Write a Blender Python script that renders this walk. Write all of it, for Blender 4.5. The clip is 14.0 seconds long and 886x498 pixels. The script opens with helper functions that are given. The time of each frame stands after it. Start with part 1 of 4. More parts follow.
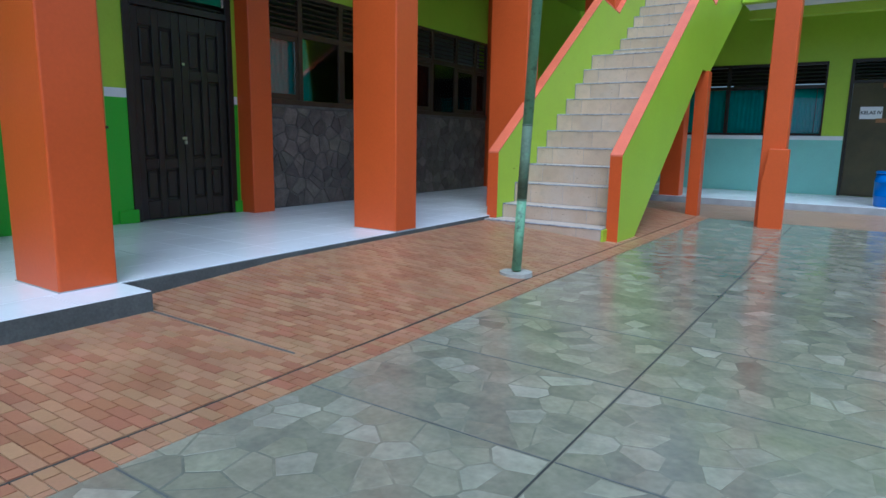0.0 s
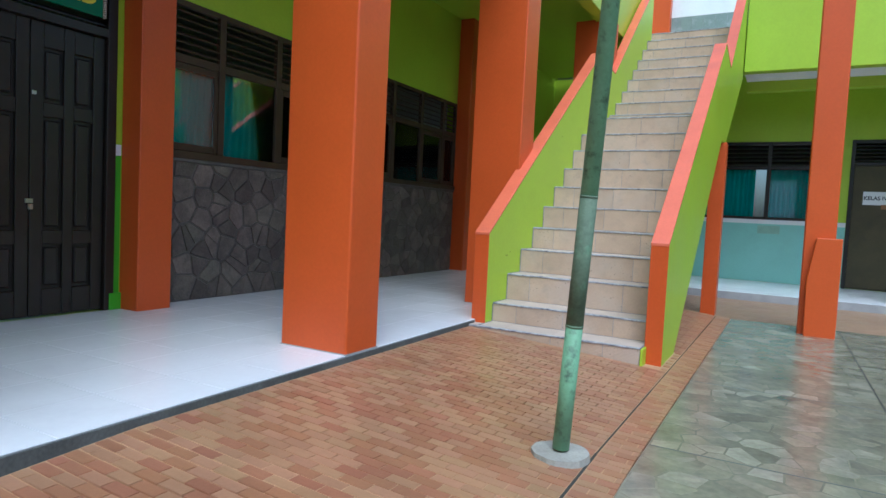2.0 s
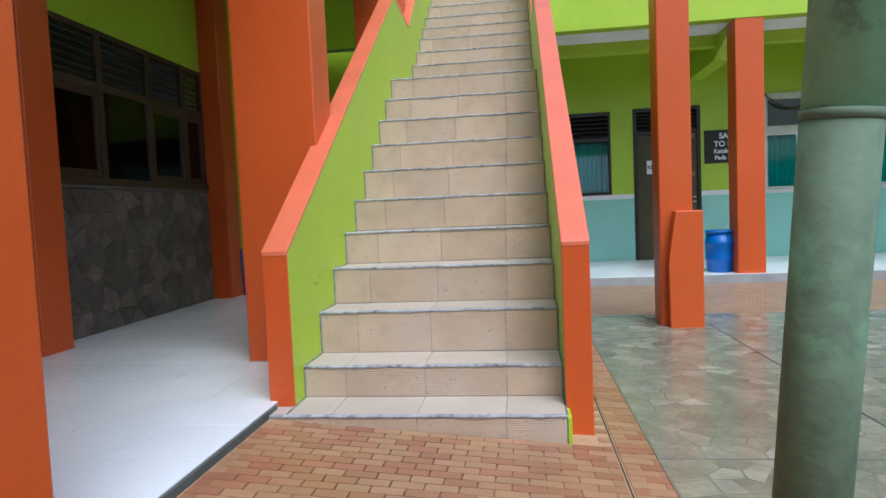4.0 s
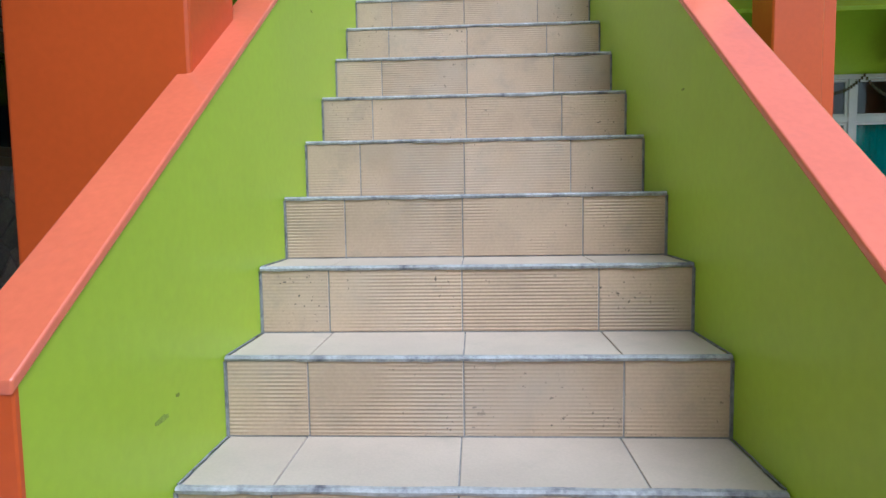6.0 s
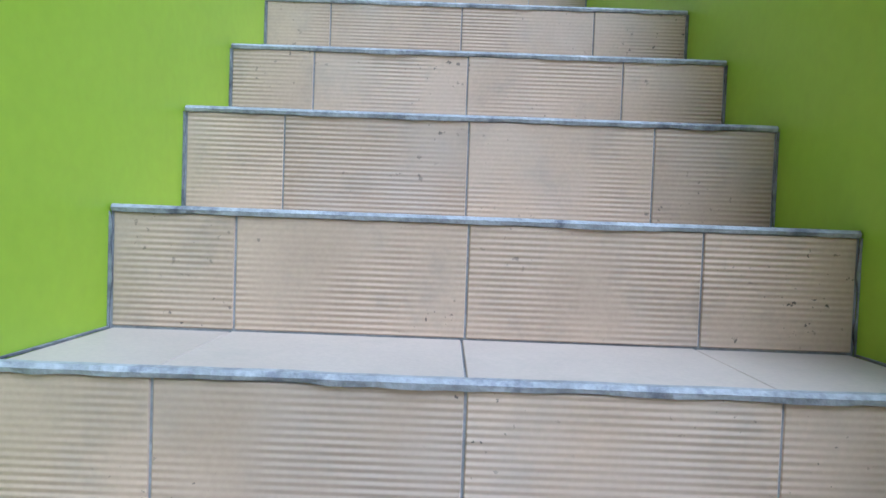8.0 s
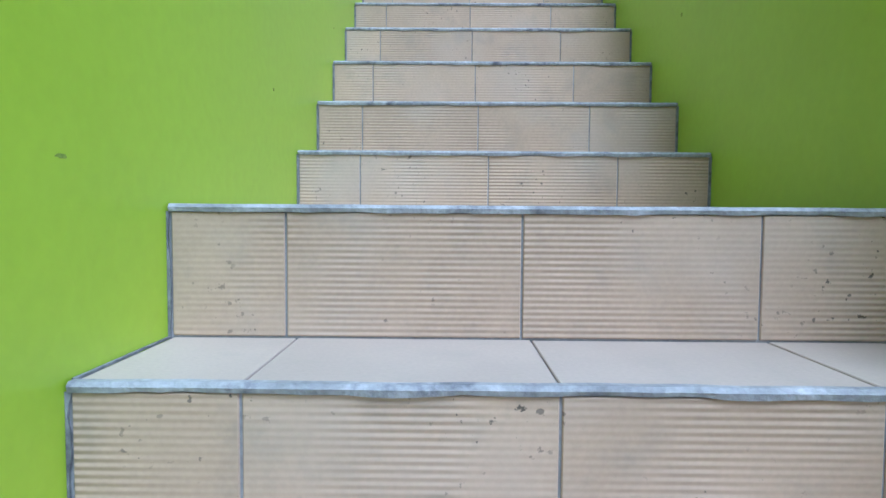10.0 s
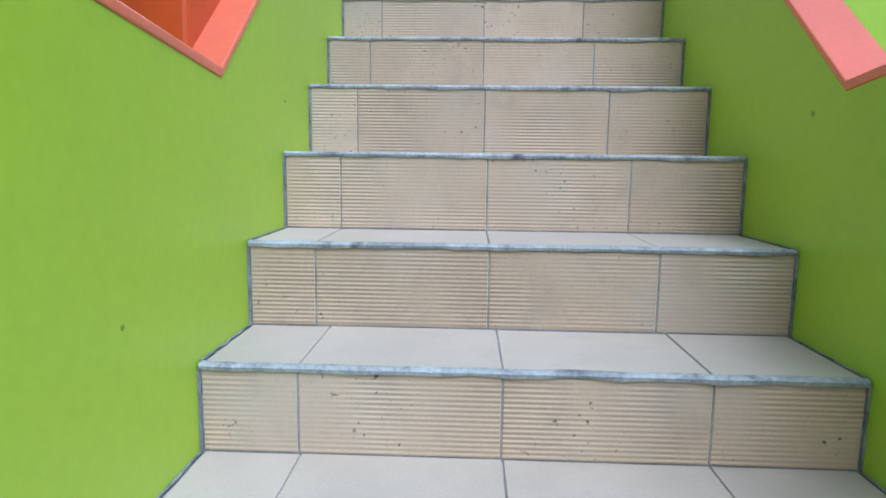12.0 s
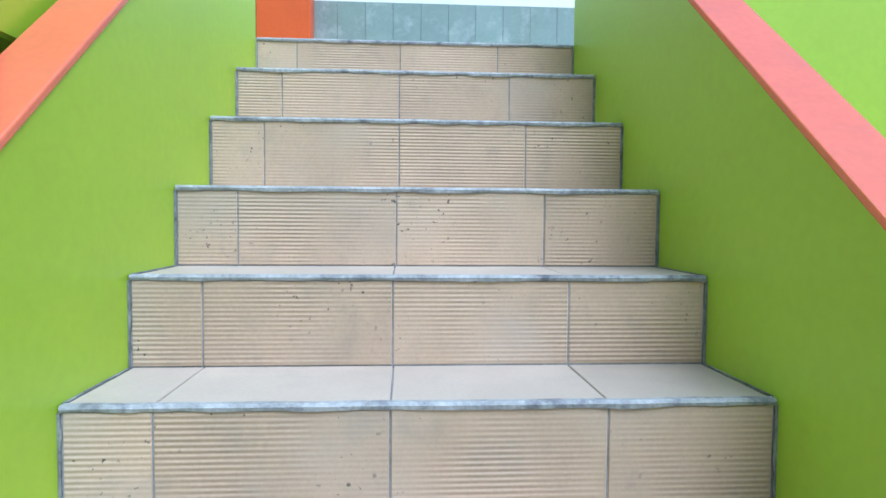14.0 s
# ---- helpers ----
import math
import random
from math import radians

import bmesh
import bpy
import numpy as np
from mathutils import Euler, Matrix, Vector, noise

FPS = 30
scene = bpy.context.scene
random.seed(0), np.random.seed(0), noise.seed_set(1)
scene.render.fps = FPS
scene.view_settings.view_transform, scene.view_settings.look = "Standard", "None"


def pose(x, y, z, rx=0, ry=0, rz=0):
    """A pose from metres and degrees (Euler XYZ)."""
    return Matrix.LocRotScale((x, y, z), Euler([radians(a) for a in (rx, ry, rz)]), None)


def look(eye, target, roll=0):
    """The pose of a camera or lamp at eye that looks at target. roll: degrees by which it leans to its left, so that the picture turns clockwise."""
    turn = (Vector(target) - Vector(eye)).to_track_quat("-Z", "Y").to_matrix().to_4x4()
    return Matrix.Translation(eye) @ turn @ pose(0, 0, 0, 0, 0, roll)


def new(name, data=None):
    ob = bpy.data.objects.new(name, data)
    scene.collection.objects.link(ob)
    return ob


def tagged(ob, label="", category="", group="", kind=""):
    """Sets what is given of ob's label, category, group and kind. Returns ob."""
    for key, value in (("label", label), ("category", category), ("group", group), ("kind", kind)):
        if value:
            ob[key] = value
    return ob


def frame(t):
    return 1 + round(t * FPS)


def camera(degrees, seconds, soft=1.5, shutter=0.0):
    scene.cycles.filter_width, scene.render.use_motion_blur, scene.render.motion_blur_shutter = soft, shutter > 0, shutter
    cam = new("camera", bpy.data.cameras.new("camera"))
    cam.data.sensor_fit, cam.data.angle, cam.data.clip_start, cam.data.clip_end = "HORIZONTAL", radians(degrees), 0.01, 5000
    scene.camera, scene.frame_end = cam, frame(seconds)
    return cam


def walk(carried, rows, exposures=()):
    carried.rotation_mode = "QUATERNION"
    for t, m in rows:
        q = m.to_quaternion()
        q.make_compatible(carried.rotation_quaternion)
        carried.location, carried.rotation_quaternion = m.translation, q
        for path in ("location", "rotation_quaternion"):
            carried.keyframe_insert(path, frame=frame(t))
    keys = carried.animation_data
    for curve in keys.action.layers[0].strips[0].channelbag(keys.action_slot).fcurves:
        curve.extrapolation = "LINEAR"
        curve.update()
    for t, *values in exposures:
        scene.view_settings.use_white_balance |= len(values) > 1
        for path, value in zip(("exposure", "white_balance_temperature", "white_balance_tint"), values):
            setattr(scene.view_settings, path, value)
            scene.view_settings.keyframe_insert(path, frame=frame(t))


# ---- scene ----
cam = camera(70.8, 14.0, 1.5)
PATH = [
    (0, (2.813, -6.19, 1.055), (1.724, -4.549, 0.707), 1.0),
    (0.3, (2.67, -5.964, 1.034), (1.569, -4.319, 0.749), 0.7),
    (0.5, (2.478, -5.766, 1.033), (1.345, -4.135, 0.799), 2.4),
    (1, (2.115, -5.425, 1.1), (1.058, -3.739, 0.896), 0.9),
    (1.5, (1.881, -4.973, 1.049), (0.853, -3.262, 0.923), 0.2),
    (2, (1.504, -4.607, 1.069), (0.548, -2.854, 0.954), 2.8),
    (2.5, (1.206, -4.187, 1.048), (0.408, -2.357, 0.921), -1.7),
    (3, (0.905, -3.748, 1.066), (0.085, -1.932, 0.896), -0.1),
    (3.5, (0.621, -3.308, 1.088), (0.233, -1.353, 0.928), -1.9),
    (3.7, (0.564, -3.078, 1.082), (0.269, -1.104, 0.964), -2.6),
    (5.8, (0.018, -0.931, 1.2), (-0.117, 1.056, 1.023), -1.2),
    (6, (0.011, -0.7, 1.175), (-0.096, 1.291, 1.014), -0.9),
    (6.5, (-0.012, -0.194, 1.221), (-0.187, 1.791, 1.048), 3.7),
    (7, (-0.026, 0.288, 1.314), (-0.019, 2.288, 1.276), 1.6),
    (9.5, (-0.148, 1.569, 2.124), (-0.211, 3.564, 2.007), 2.6),
    (10, (-0.168, 1.82, 2.28), (-0.189, 3.816, 2.17), 0.4),
    (10.5, (-0.167, 2.006, 2.416), (-0.227, 4.003, 2.333), 1.5),
    (11, (-0.17, 2.181, 2.577), (-0.109, 4.176, 2.443), 1.0),
    (11.5, (-0.131, 2.398, 2.725), (-0.088, 4.389, 2.538), -0.0),
    (12, (-0.12, 2.627, 2.881), (-0.199, 4.607, 2.606), 0.7),
    (12.5, (-0.101, 2.865, 3.003), (-0.018, 4.85, 2.771), 0.4),
    (13, (-0.082, 3.082, 3.226), (-0.191, 5.063, 2.977), 3.3),
    (13.5, (-0.068, 3.309, 3.406), (-0.151, 5.285, 3.109), 0.5),
    (14, (-0.047, 3.6, 3.46), (0.075, 5.594, 3.37), 0.4),
]
EXPOSE = [(0.0, -0.14, 4500, 1), (2.0, 0.04, 4850, 2), (3.5, 0.12, 5200, 4), (6.0, 0.14, 4950, 4), (6.5, 0.08, 4600, 4), (7.0, 0.15, 4450, 4), (9.5, 0.06, 4400, 3), (10.5, 0.2, 4400, 3), (11.5, 0.3, 4650, 3), (12.0, 0.12, 4600, 3), (12.5, 0.18, 4600, 3), (14.0, 0.34, 4600, 2)]
walk(cam, [(t, look(eye, target, roll)) for t, eye, target, roll in PATH], EXPOSE)

# ---- light ----
world = bpy.data.worlds.new("sky")
scene.world = world
world.use_nodes = True
wn = world.node_tree
sky = wn.nodes.new("ShaderNodeTexSky")
sky.sky_type = "NISHITA"
sky.sun_disc = False
sky.sun_elevation = radians(58)
sky.sun_rotation = radians(150)
sky.dust_density = 5.0
sky.air_density = 1.0
sky.ozone_density = 0.6
bg = wn.nodes["Background"]
wn.links.new(sky.outputs[0], bg.inputs[0])
bg.inputs[1].default_value = 0.15
sun = new("sun", bpy.data.lights.new("sun", "SUN"))
sun.data.energy = 1.7
sun.data.angle = radians(40)
sun.data.color = (1.0, 0.97, 0.93)
sun.matrix_world = look((2.9, -5.0, 9.2), (0, 0, 0))


# ---- materials ----
def nodes_of(name):
    m = bpy.data.materials.new(name)
    m.use_nodes = True
    return m, m.node_tree, m.node_tree.nodes["Principled BSDF"]


def surface(name, color, rough=0.5, vary=0.12, scale=3.0, grain=60.0, bump=0.05, spec=0.5, stain=None, stain_amount=0.0,
            stain_scale=2.0, each=0.0, hue=0.0, metal=0.0, rough_vary=0.1, depth=0.004, other=None, share=0.35):
    """Paint, tile, stone: a base colour with broad and fine variation, stains, fine relief, and a change from piece to piece."""
    m, t, p = nodes_of(name)
    n, l = t.nodes, t.links
    tc = n.new("ShaderNodeTexCoord")
    geo = n.new("ShaderNodeNewGeometry")
    big = n.new("ShaderNodeTexNoise")
    big.inputs["Scale"].default_value = scale
    big.inputs["Detail"].default_value = 5
    l.new(geo.outputs["Position"], big.inputs["Vector"])
    fine = n.new("ShaderNodeTexNoise")
    fine.inputs["Scale"].default_value = grain
    fine.inputs["Detail"].default_value = 4
    l.new(geo.outputs["Position"], fine.inputs["Vector"])
    ramp = n.new("ShaderNodeMapRange")
    ramp.inputs["From Min"].default_value, ramp.inputs["From Max"].default_value = 0.25, 0.75
    ramp.inputs["To Min"].default_value, ramp.inputs["To Max"].default_value = 1 - vary, 1 + vary
    l.new(big.outputs["Fac"], ramp.inputs["Value"])
    ramp2 = n.new("ShaderNodeMapRange")
    ramp2.inputs["From Min"].default_value, ramp2.inputs["From Max"].default_value = 0.25, 0.75
    ramp2.inputs["To Min"].default_value, ramp2.inputs["To Max"].default_value = 1 - vary * 0.6, 1 + vary * 0.6
    l.new(fine.outputs["Fac"], ramp2.inputs["Value"])
    mul = n.new("ShaderNodeMath")
    mul.operation = "MULTIPLY"
    l.new(ramp.outputs[0], mul.inputs[0])
    l.new(ramp2.outputs[0], mul.inputs[1])
    value = mul.outputs[0]
    hsv = n.new("ShaderNodeHueSaturation")
    hsv.inputs["Color"].default_value = (*color, 1)
    if each:
        info = n.new("ShaderNodeObjectInfo")
        add = n.new("ShaderNodeMath")
        add.operation = "ADD"
        l.new(info.outputs["Random"], add.inputs[0])
        l.new(geo.outputs["Random Per Island"], add.inputs[1])
        fr = n.new("ShaderNodeMath")
        fr.operation = "FRACT"
        l.new(add.outputs[0], fr.inputs[0])
        r3 = n.new("ShaderNodeMapRange")
        r3.inputs["To Min"].default_value, r3.inputs["To Max"].default_value = 1 - each, 1 + each
        l.new(fr.outputs[0], r3.inputs["Value"])
        m2 = n.new("ShaderNodeMath")
        m2.operation = "MULTIPLY"
        l.new(value, m2.inputs[0])
        l.new(r3.outputs[0], m2.inputs[1])
        value = m2.outputs[0]
        if other:
            pick = n.new("ShaderNodeMath")
            pick.operation = "LESS_THAN"
            pick.inputs[1].default_value = share
            scramble = n.new("ShaderNodeMath")
            scramble.operation = "MULTIPLY"
            scramble.inputs[1].default_value = 13.7
            l.new(fr.outputs[0], scramble.inputs[0])
            wrap = n.new("ShaderNodeMath")
            wrap.operation = "FRACT"
            l.new(scramble.outputs[0], wrap.inputs[0])
            l.new(wrap.outputs[0], pick.inputs[0])
            two = n.new("ShaderNodeMix")
            two.data_type = "RGBA"
            two.inputs[6].default_value = (*color, 1)
            two.inputs[7].default_value = (*other, 1)
            l.new(pick.outputs[0], two.inputs[0])
            l.new(two.outputs[2], hsv.inputs["Color"])
        if hue:
            fr2 = n.new("ShaderNodeMath")
            fr2.operation = "MULTIPLY"
            fr2.inputs[1].default_value = 7.31
            l.new(fr.outputs[0], fr2.inputs[0])
            fr3 = n.new("ShaderNodeMath")
            fr3.operation = "FRACT"
            l.new(fr2.outputs[0], fr3.inputs[0])
            r4 = n.new("ShaderNodeMapRange")
            r4.inputs["To Min"].default_value, r4.inputs["To Max"].default_value = 0.5 - hue, 0.5 + hue
            l.new(fr3.outputs[0], r4.inputs["Value"])
            l.new(r4.outputs[0], hsv.inputs["Hue"])
    l.new(value, hsv.inputs["Value"])
    out = hsv.outputs["Color"]
    if stain:
        sn = n.new("ShaderNodeTexNoise")
        sn.inputs["Scale"].default_value = stain_scale
        sn.inputs["Detail"].default_value = 8
        sn.inputs["Roughness"].default_value = 0.65
        l.new(geo.outputs["Position"], sn.inputs["Vector"])
        sr = n.new("ShaderNodeMapRange")
        sr.inputs["From Min"].default_value, sr.inputs["From Max"].default_value = 0.52, 0.7
        sr.inputs["To Max"].default_value = stain_amount
        l.new(sn.outputs["Fac"], sr.inputs["Value"])
        mix = n.new("ShaderNodeMix")
        mix.data_type = "RGBA"
        mix.inputs[7].default_value = (*stain, 1)
        l.new(sr.outputs[0], mix.inputs[0])
        l.new(out, mix.inputs[6])
        out = mix.outputs[2]
    l.new(out, p.inputs["Base Color"])
    rr = n.new("ShaderNodeMapRange")
    rr.inputs["To Min"].default_value = max(0.03, rough - rough_vary)
    rr.inputs["To Max"].default_value = min(1.0, rough + rough_vary)
    l.new(big.outputs["Fac"], rr.inputs["Value"])
    l.new(rr.outputs[0], p.inputs["Roughness"])
    p.inputs["Specular IOR Level"].default_value = spec
    p.inputs["Metallic"].default_value = metal
    if bump:
        b = n.new("ShaderNodeBump")
        b.inputs["Strength"].default_value = bump
        b.inputs["Distance"].default_value = depth
        l.new(fine.outputs["Fac"], b.inputs["Height"])
        l.new(b.outputs[0], p.inputs["Normal"])
    return m


def ribbed(name, color):
    """Beige stair tile with pressed horizontal ribs and worn grime."""
    m = surface(name, color, 0.6, 0.1, 5, 120, 0.1, 0.35, (0.30, 0.26, 0.21), 0.35, 9.0, each=0.09)
    t = m.node_tree
    n, l = t.nodes, t.links
    p = n["Principled BSDF"]
    geo = n.new("ShaderNodeNewGeometry")
    sep = n.new("ShaderNodeSeparateXYZ")
    l.new(geo.outputs["Position"], sep.inputs[0])
    fac = n.new("ShaderNodeMath")
    fac.operation = "MULTIPLY"
    fac.inputs[1].default_value = 2 * math.pi / 0.0105
    l.new(sep.outputs["Z"], fac.inputs[0])
    sn = n.new("ShaderNodeMath")
    sn.operation = "SINE"
    l.new(fac.outputs[0], sn.inputs[0])
    wear = n.new("ShaderNodeTexNoise")
    wear.inputs["Scale"].default_value = 4.0
    wear.inputs["Detail"].default_value = 3
    l.new(geo.outputs["Position"], wear.inputs["Vector"])
    wr = n.new("ShaderNodeMapRange")
    wr.inputs["From Min"].default_value, wr.inputs["From Max"].default_value = 0.4, 0.6
    wr.inputs["To Min"].default_value, wr.inputs["To Max"].default_value = 0.12, 0.7
    l.new(wear.outputs["Fac"], wr.inputs["Value"])
    # pale cement haze and dark chips, both in drifts
    source = p.inputs["Base Color"].links[0].from_socket
    for size, lo, hi, most, tint, gate in ((2.6, 0.5, 0.68, 0.35, (0.50, 0.44, 0.39), 0), (75.0, 0.66, 0.70, 0.85, (0.07, 0.06, 0.055), 1)):
        spots = n.new("ShaderNodeTexNoise")
        spots.inputs["Scale"].default_value = size
        spots.inputs["Detail"].default_value = 4
        l.new(geo.outputs["Position"], spots.inputs["Vector"])
        span = n.new("ShaderNodeMapRange")
        span.inputs["From Min"].default_value, span.inputs["From Max"].default_value = lo, hi
        span.inputs["To Max"].default_value = most
        l.new(spots.outputs["Fac"], span.inputs["Value"])
        amount = span.outputs[0]
        if gate:
            drift = n.new("ShaderNodeTexNoise")
            drift.inputs["Scale"].default_value = 5.0
            l.new(geo.outputs["Position"], drift.inputs["Vector"])
            only = n.new("ShaderNodeMapRange")
            only.inputs["From Min"].default_value, only.inputs["From Max"].default_value = 0.5, 0.62
            l.new(drift.outputs["Fac"], only.inputs["Value"])
            both = n.new("ShaderNodeMath")
            both.operation = "MULTIPLY"
            l.new(amount, both.inputs[0])
            l.new(only.outputs[0], both.inputs[1])
            amount = both.outputs[0]
        coat = n.new("ShaderNodeMix")
        coat.data_type = "RGBA"
        coat.inputs[7].default_value = (*tint, 1)
        l.new(amount, coat.inputs[0])
        l.new(source, coat.inputs[6])
        source = coat.outputs[2]
    l.new(source, p.inputs["Base Color"])
    b = n.new("ShaderNodeBump")
    b.inputs["Distance"].default_value = 0.001
    l.new(wr.outputs[0], b.inputs["Strength"])
    l.new(sn.outputs[0], b.inputs["Height"])
    l.new(b.outputs[0], p.inputs["Normal"])
    return m


def pane_glass(name):
    m, t, p = nodes_of(name)
    n, l = t.nodes, t.links
    n.remove(p)
    fres = n.new("ShaderNodeFresnel")
    fres.inputs["IOR"].default_value = 1.42
    tr = n.new("ShaderNodeBsdfTransparent")
    tr.inputs[0].default_value = (0.94, 0.97, 0.96, 1)
    gl = n.new("ShaderNodeBsdfGlossy")
    gl.inputs["Roughness"].default_value = 0.03
    mix = n.new("ShaderNodeMixShader")
    l.new(fres.outputs[0], mix.inputs[0])
    l.new(tr.outputs[0], mix.inputs[1])
    l.new(gl.outputs[0], mix.inputs[2])
    l.new(mix.outputs[0], n["Material Output"].inputs[0])
    return m


ORANGE = surface("orange_paint", (0.57, 0.09, 0.012), 0.38, 0.07, 1.6, 45, 0.06, 0.45, (0.45, 0.08, 0.01), 0.25, 3.0)
# orange coping paint, paled towards pink to carry the sky's sheen
ORANGE_SHEEN = surface("orange_coping_sheen", (0.75, 0.175, 0.088), 0.17, 0.07, 3, 60, 0.05, 0.9, (0.55, 0.16, 0.11), 0.3, 5.0)
LIME = surface("lime_paint", (0.42, 0.585, 0.024), 0.38, 0.06, 1.1, 35, 0.08, 0.5, (0.34, 0.485, 0.016), 0.3, 2.0)
GREEN = surface("green_paint", (0.10, 0.42, 0.015), 0.45, 0.06, 1.5, 40, 0.06, 0.4)
MINT = surface("mint_paint", (0.30, 0.58, 0.50), 0.45, 0.06, 1.3, 40, 0.06, 0.4, (0.26, 0.50, 0.43), 0.5, 1.5)
WHITE = surface("white_paint", (0.78, 0.79, 0.78), 0.5, 0.05, 2, 40, 0.05, 0.4, (0.6, 0.6, 0.58), 0.3, 3.0)
WTILE = surface("white_floor_tile", (0.85, 0.86, 0.89), 0.2, 0.03, 1.2, 30, 0.01, 0.5, (0.62, 0.63, 0.66), 0.25, 2.0, each=0.02, rough_vary=0.06)
GROUT = surface("grey_grout", (0.36, 0.36, 0.36), 0.85, 0.2, 4, 80, 0.2, 0.2)
CEMENT = surface("dark_cement", (0.10, 0.105, 0.10), 0.8, 0.3, 5, 70, 0.4, 0.3, (0.05, 0.05, 0.045), 0.7, 4.0)
BRICK = surface("clay_paver", (0.37, 0.208, 0.114), 0.36, 0.1, 4, 90, 0.15, 0.5, (0.26, 0.14, 0.085), 0.35, 2.5, each=0.09, hue=0.008, other=(0.32, 0.148, 0.08), share=0.4)
# clay paver with the sheen of a grazing view put into its colour
BRICK_GLOSS = surface("clay_paver_grazing_gloss", (0.34, 0.23, 0.15), 0.4, 0.1, 4, 90, 0.15, 0.45, (0.24, 0.15, 0.10), 0.4, 2.5, each=0.12, hue=0.01)
BRICKGROUT = surface("sand_joint", (0.48, 0.31, 0.18), 0.4, 0.2, 6, 90, 0.2, 0.2)
FLAG = surface("polished_flagstone", (0.25, 0.235, 0.168), 0.2, 0.2, 7, 40, 0.03, 0.5, (0.14, 0.142, 0.12), 0.6, 3.0, each=0.15, hue=0.012, rough_vary=0.1, other=(0.3, 0.285, 0.215), share=0.3)
FLAGBED = surface("cement_bed", (0.215, 0.205, 0.15), 0.2, 0.25, 3, 30, 0.06, 0.5, (0.10, 0.108, 0.095), 0.6, 2.0)
JOINT = surface("black_joint", (0.05, 0.05, 0.045), 0.8, 0.2, 5, 60, 0.2, 0.2)
RISER = ribbed("beige_ribbed_tile", (0.52, 0.385, 0.275))
TREAD = surface("pale_stair_tile", (0.52, 0.432, 0.365), 0.5, 0.08, 6, 140, 0.12, 0.4, (0.42, 0.37, 0.31), 0.4, 11.0, each=0.05)
NOSING = surface("chipped_cement_nosing", (0.37, 0.37, 0.39), 0.6, 0.35, 14, 90, 0.6, 0.4, (0.10, 0.10, 0.13), 0.95, 16.0, depth=0.006)
STAIRGROUT = surface("grey_stair_grout", (0.31, 0.305, 0.31), 0.85, 0.3, 10, 90, 0.3, 0.2)
STONE = surface("dark_river_stone", (0.13, 0.105, 0.086), 0.5, 0.35, 7, 60, 0.6, 0.5, (0.05, 0.045, 0.04), 0.6, 5.0, each=0.35, hue=0.02, depth=0.008)
MORTAR = surface("stone_mortar", (0.125, 0.112, 0.098), 0.85, 0.25, 6, 60, 0.4, 0.3)
WOOD = surface("dark_varnished_wood", (0.017, 0.013, 0.010), 0.36, 0.3, 6, 70, 0.1, 0.5)
WOODF = surface("brown_window_wood", (0.055, 0.033, 0.017), 0.45, 0.3, 6, 70, 0.1, 0.4)
DOORB = surface("worn_olive_door_paint", (0.072, 0.06, 0.026), 0.5, 0.2, 3, 60, 0.1, 0.4, (0.04, 0.035, 0.025), 0.5, 2.0)
CURTAIN = surface("teal_curtain", (0.03, 0.55, 0.52), 0.85, 0.15, 4, 200, 0.1, 0.1)
ct = CURTAIN.node_tree
lit = ct.nodes.new("ShaderNodeBsdfTranslucent")
lit.inputs["Color"].default_value = (0.04, 0.75, 0.7, 1)
blend = ct.nodes.new("ShaderNodeMixShader")
blend.inputs[0].default_value = 0.45
ct.links.new(ct.nodes["Principled BSDF"].outputs[0], blend.inputs[1])
ct.links.new(lit.outputs[0], blend.inputs[2])
ct.links.new(blend.outputs[0], ct.nodes["Material Output"].inputs[0])
POLE = surface("green_pole_paint", (0.21, 0.39, 0.23), 0.55, 0.15, 7, 60, 0.3, 0.4, (0.05, 0.07, 0.05), 0.9, 17.0)
POLE2 = surface("dirty_green_pole_paint", (0.125, 0.17, 0.11), 0.65, 0.3, 9, 60, 0.4, 0.3, (0.17, 0.31, 0.18), 0.8, 11.0)
PAD = surface("pole_concrete", (0.36, 0.345, 0.3), 0.8, 0.2, 9, 80, 0.5, 0.3)
BLUE = surface("blue_plastic", (0.01, 0.13, 0.50), 0.35, 0.06, 4, 50, 0.03, 0.5)
BLACK = surface("black_plastic", (0.02, 0.022, 0.02), 0.5, 0.15, 4, 80, 0.1, 0.4)
SIGNG = surface("green_sign", (0.006, 0.14, 0.06), 0.4, 0.05, 4, 50, 0.02, 0.4)
YELLOW = surface("yellow_lettering", (0.75, 0.62, 0.05), 0.5, 0.05, 4, 50, 0.0, 0.3)
FRINGE = surface("pale_fringe", (0.6, 0.52, 0.48), 0.8, 0.3, 60, 120, 0.3, 0.2)
PAPER = surface("white_paper", (0.78, 0.79, 0.82), 0.7, 0.03, 4, 50, 0.0, 0.3)
INK = surface("dark_ink", (0.05, 0.05, 0.07), 0.6, 0.05, 4, 50, 0.0, 0.3)
PLANK = surface("raw_plank", (0.28, 0.14, 0.06), 0.6, 0.2, 8, 60, 0.1, 0.3)
STEEL = surface("worn_steel", (0.55, 0.55, 0.53), 0.3, 0.1, 8, 60, 0.05, 0.5, metal=1.0)
FRAMEW = surface("pale_window_frame", (0.62, 0.63, 0.58), 0.5, 0.06, 4, 50, 0.05, 0.4)
DADO = surface("grey_green_wall_tile", (0.22, 0.27, 0.24), 0.16, 0.1, 4, 40, 0.02, 0.6, (0.45, 0.48, 0.46), 0.5, 5.0, each=0.08, rough_vary=0.08)
POSTER = surface("yellow_poster", (0.42, 0.42, 0.08), 0.6, 0.08, 5, 50, 0.0, 0.3)
PURPLE = surface("violet_plastic", (0.06, 0.03, 0.30), 0.4, 0.05, 4, 50, 0.0, 0.4)
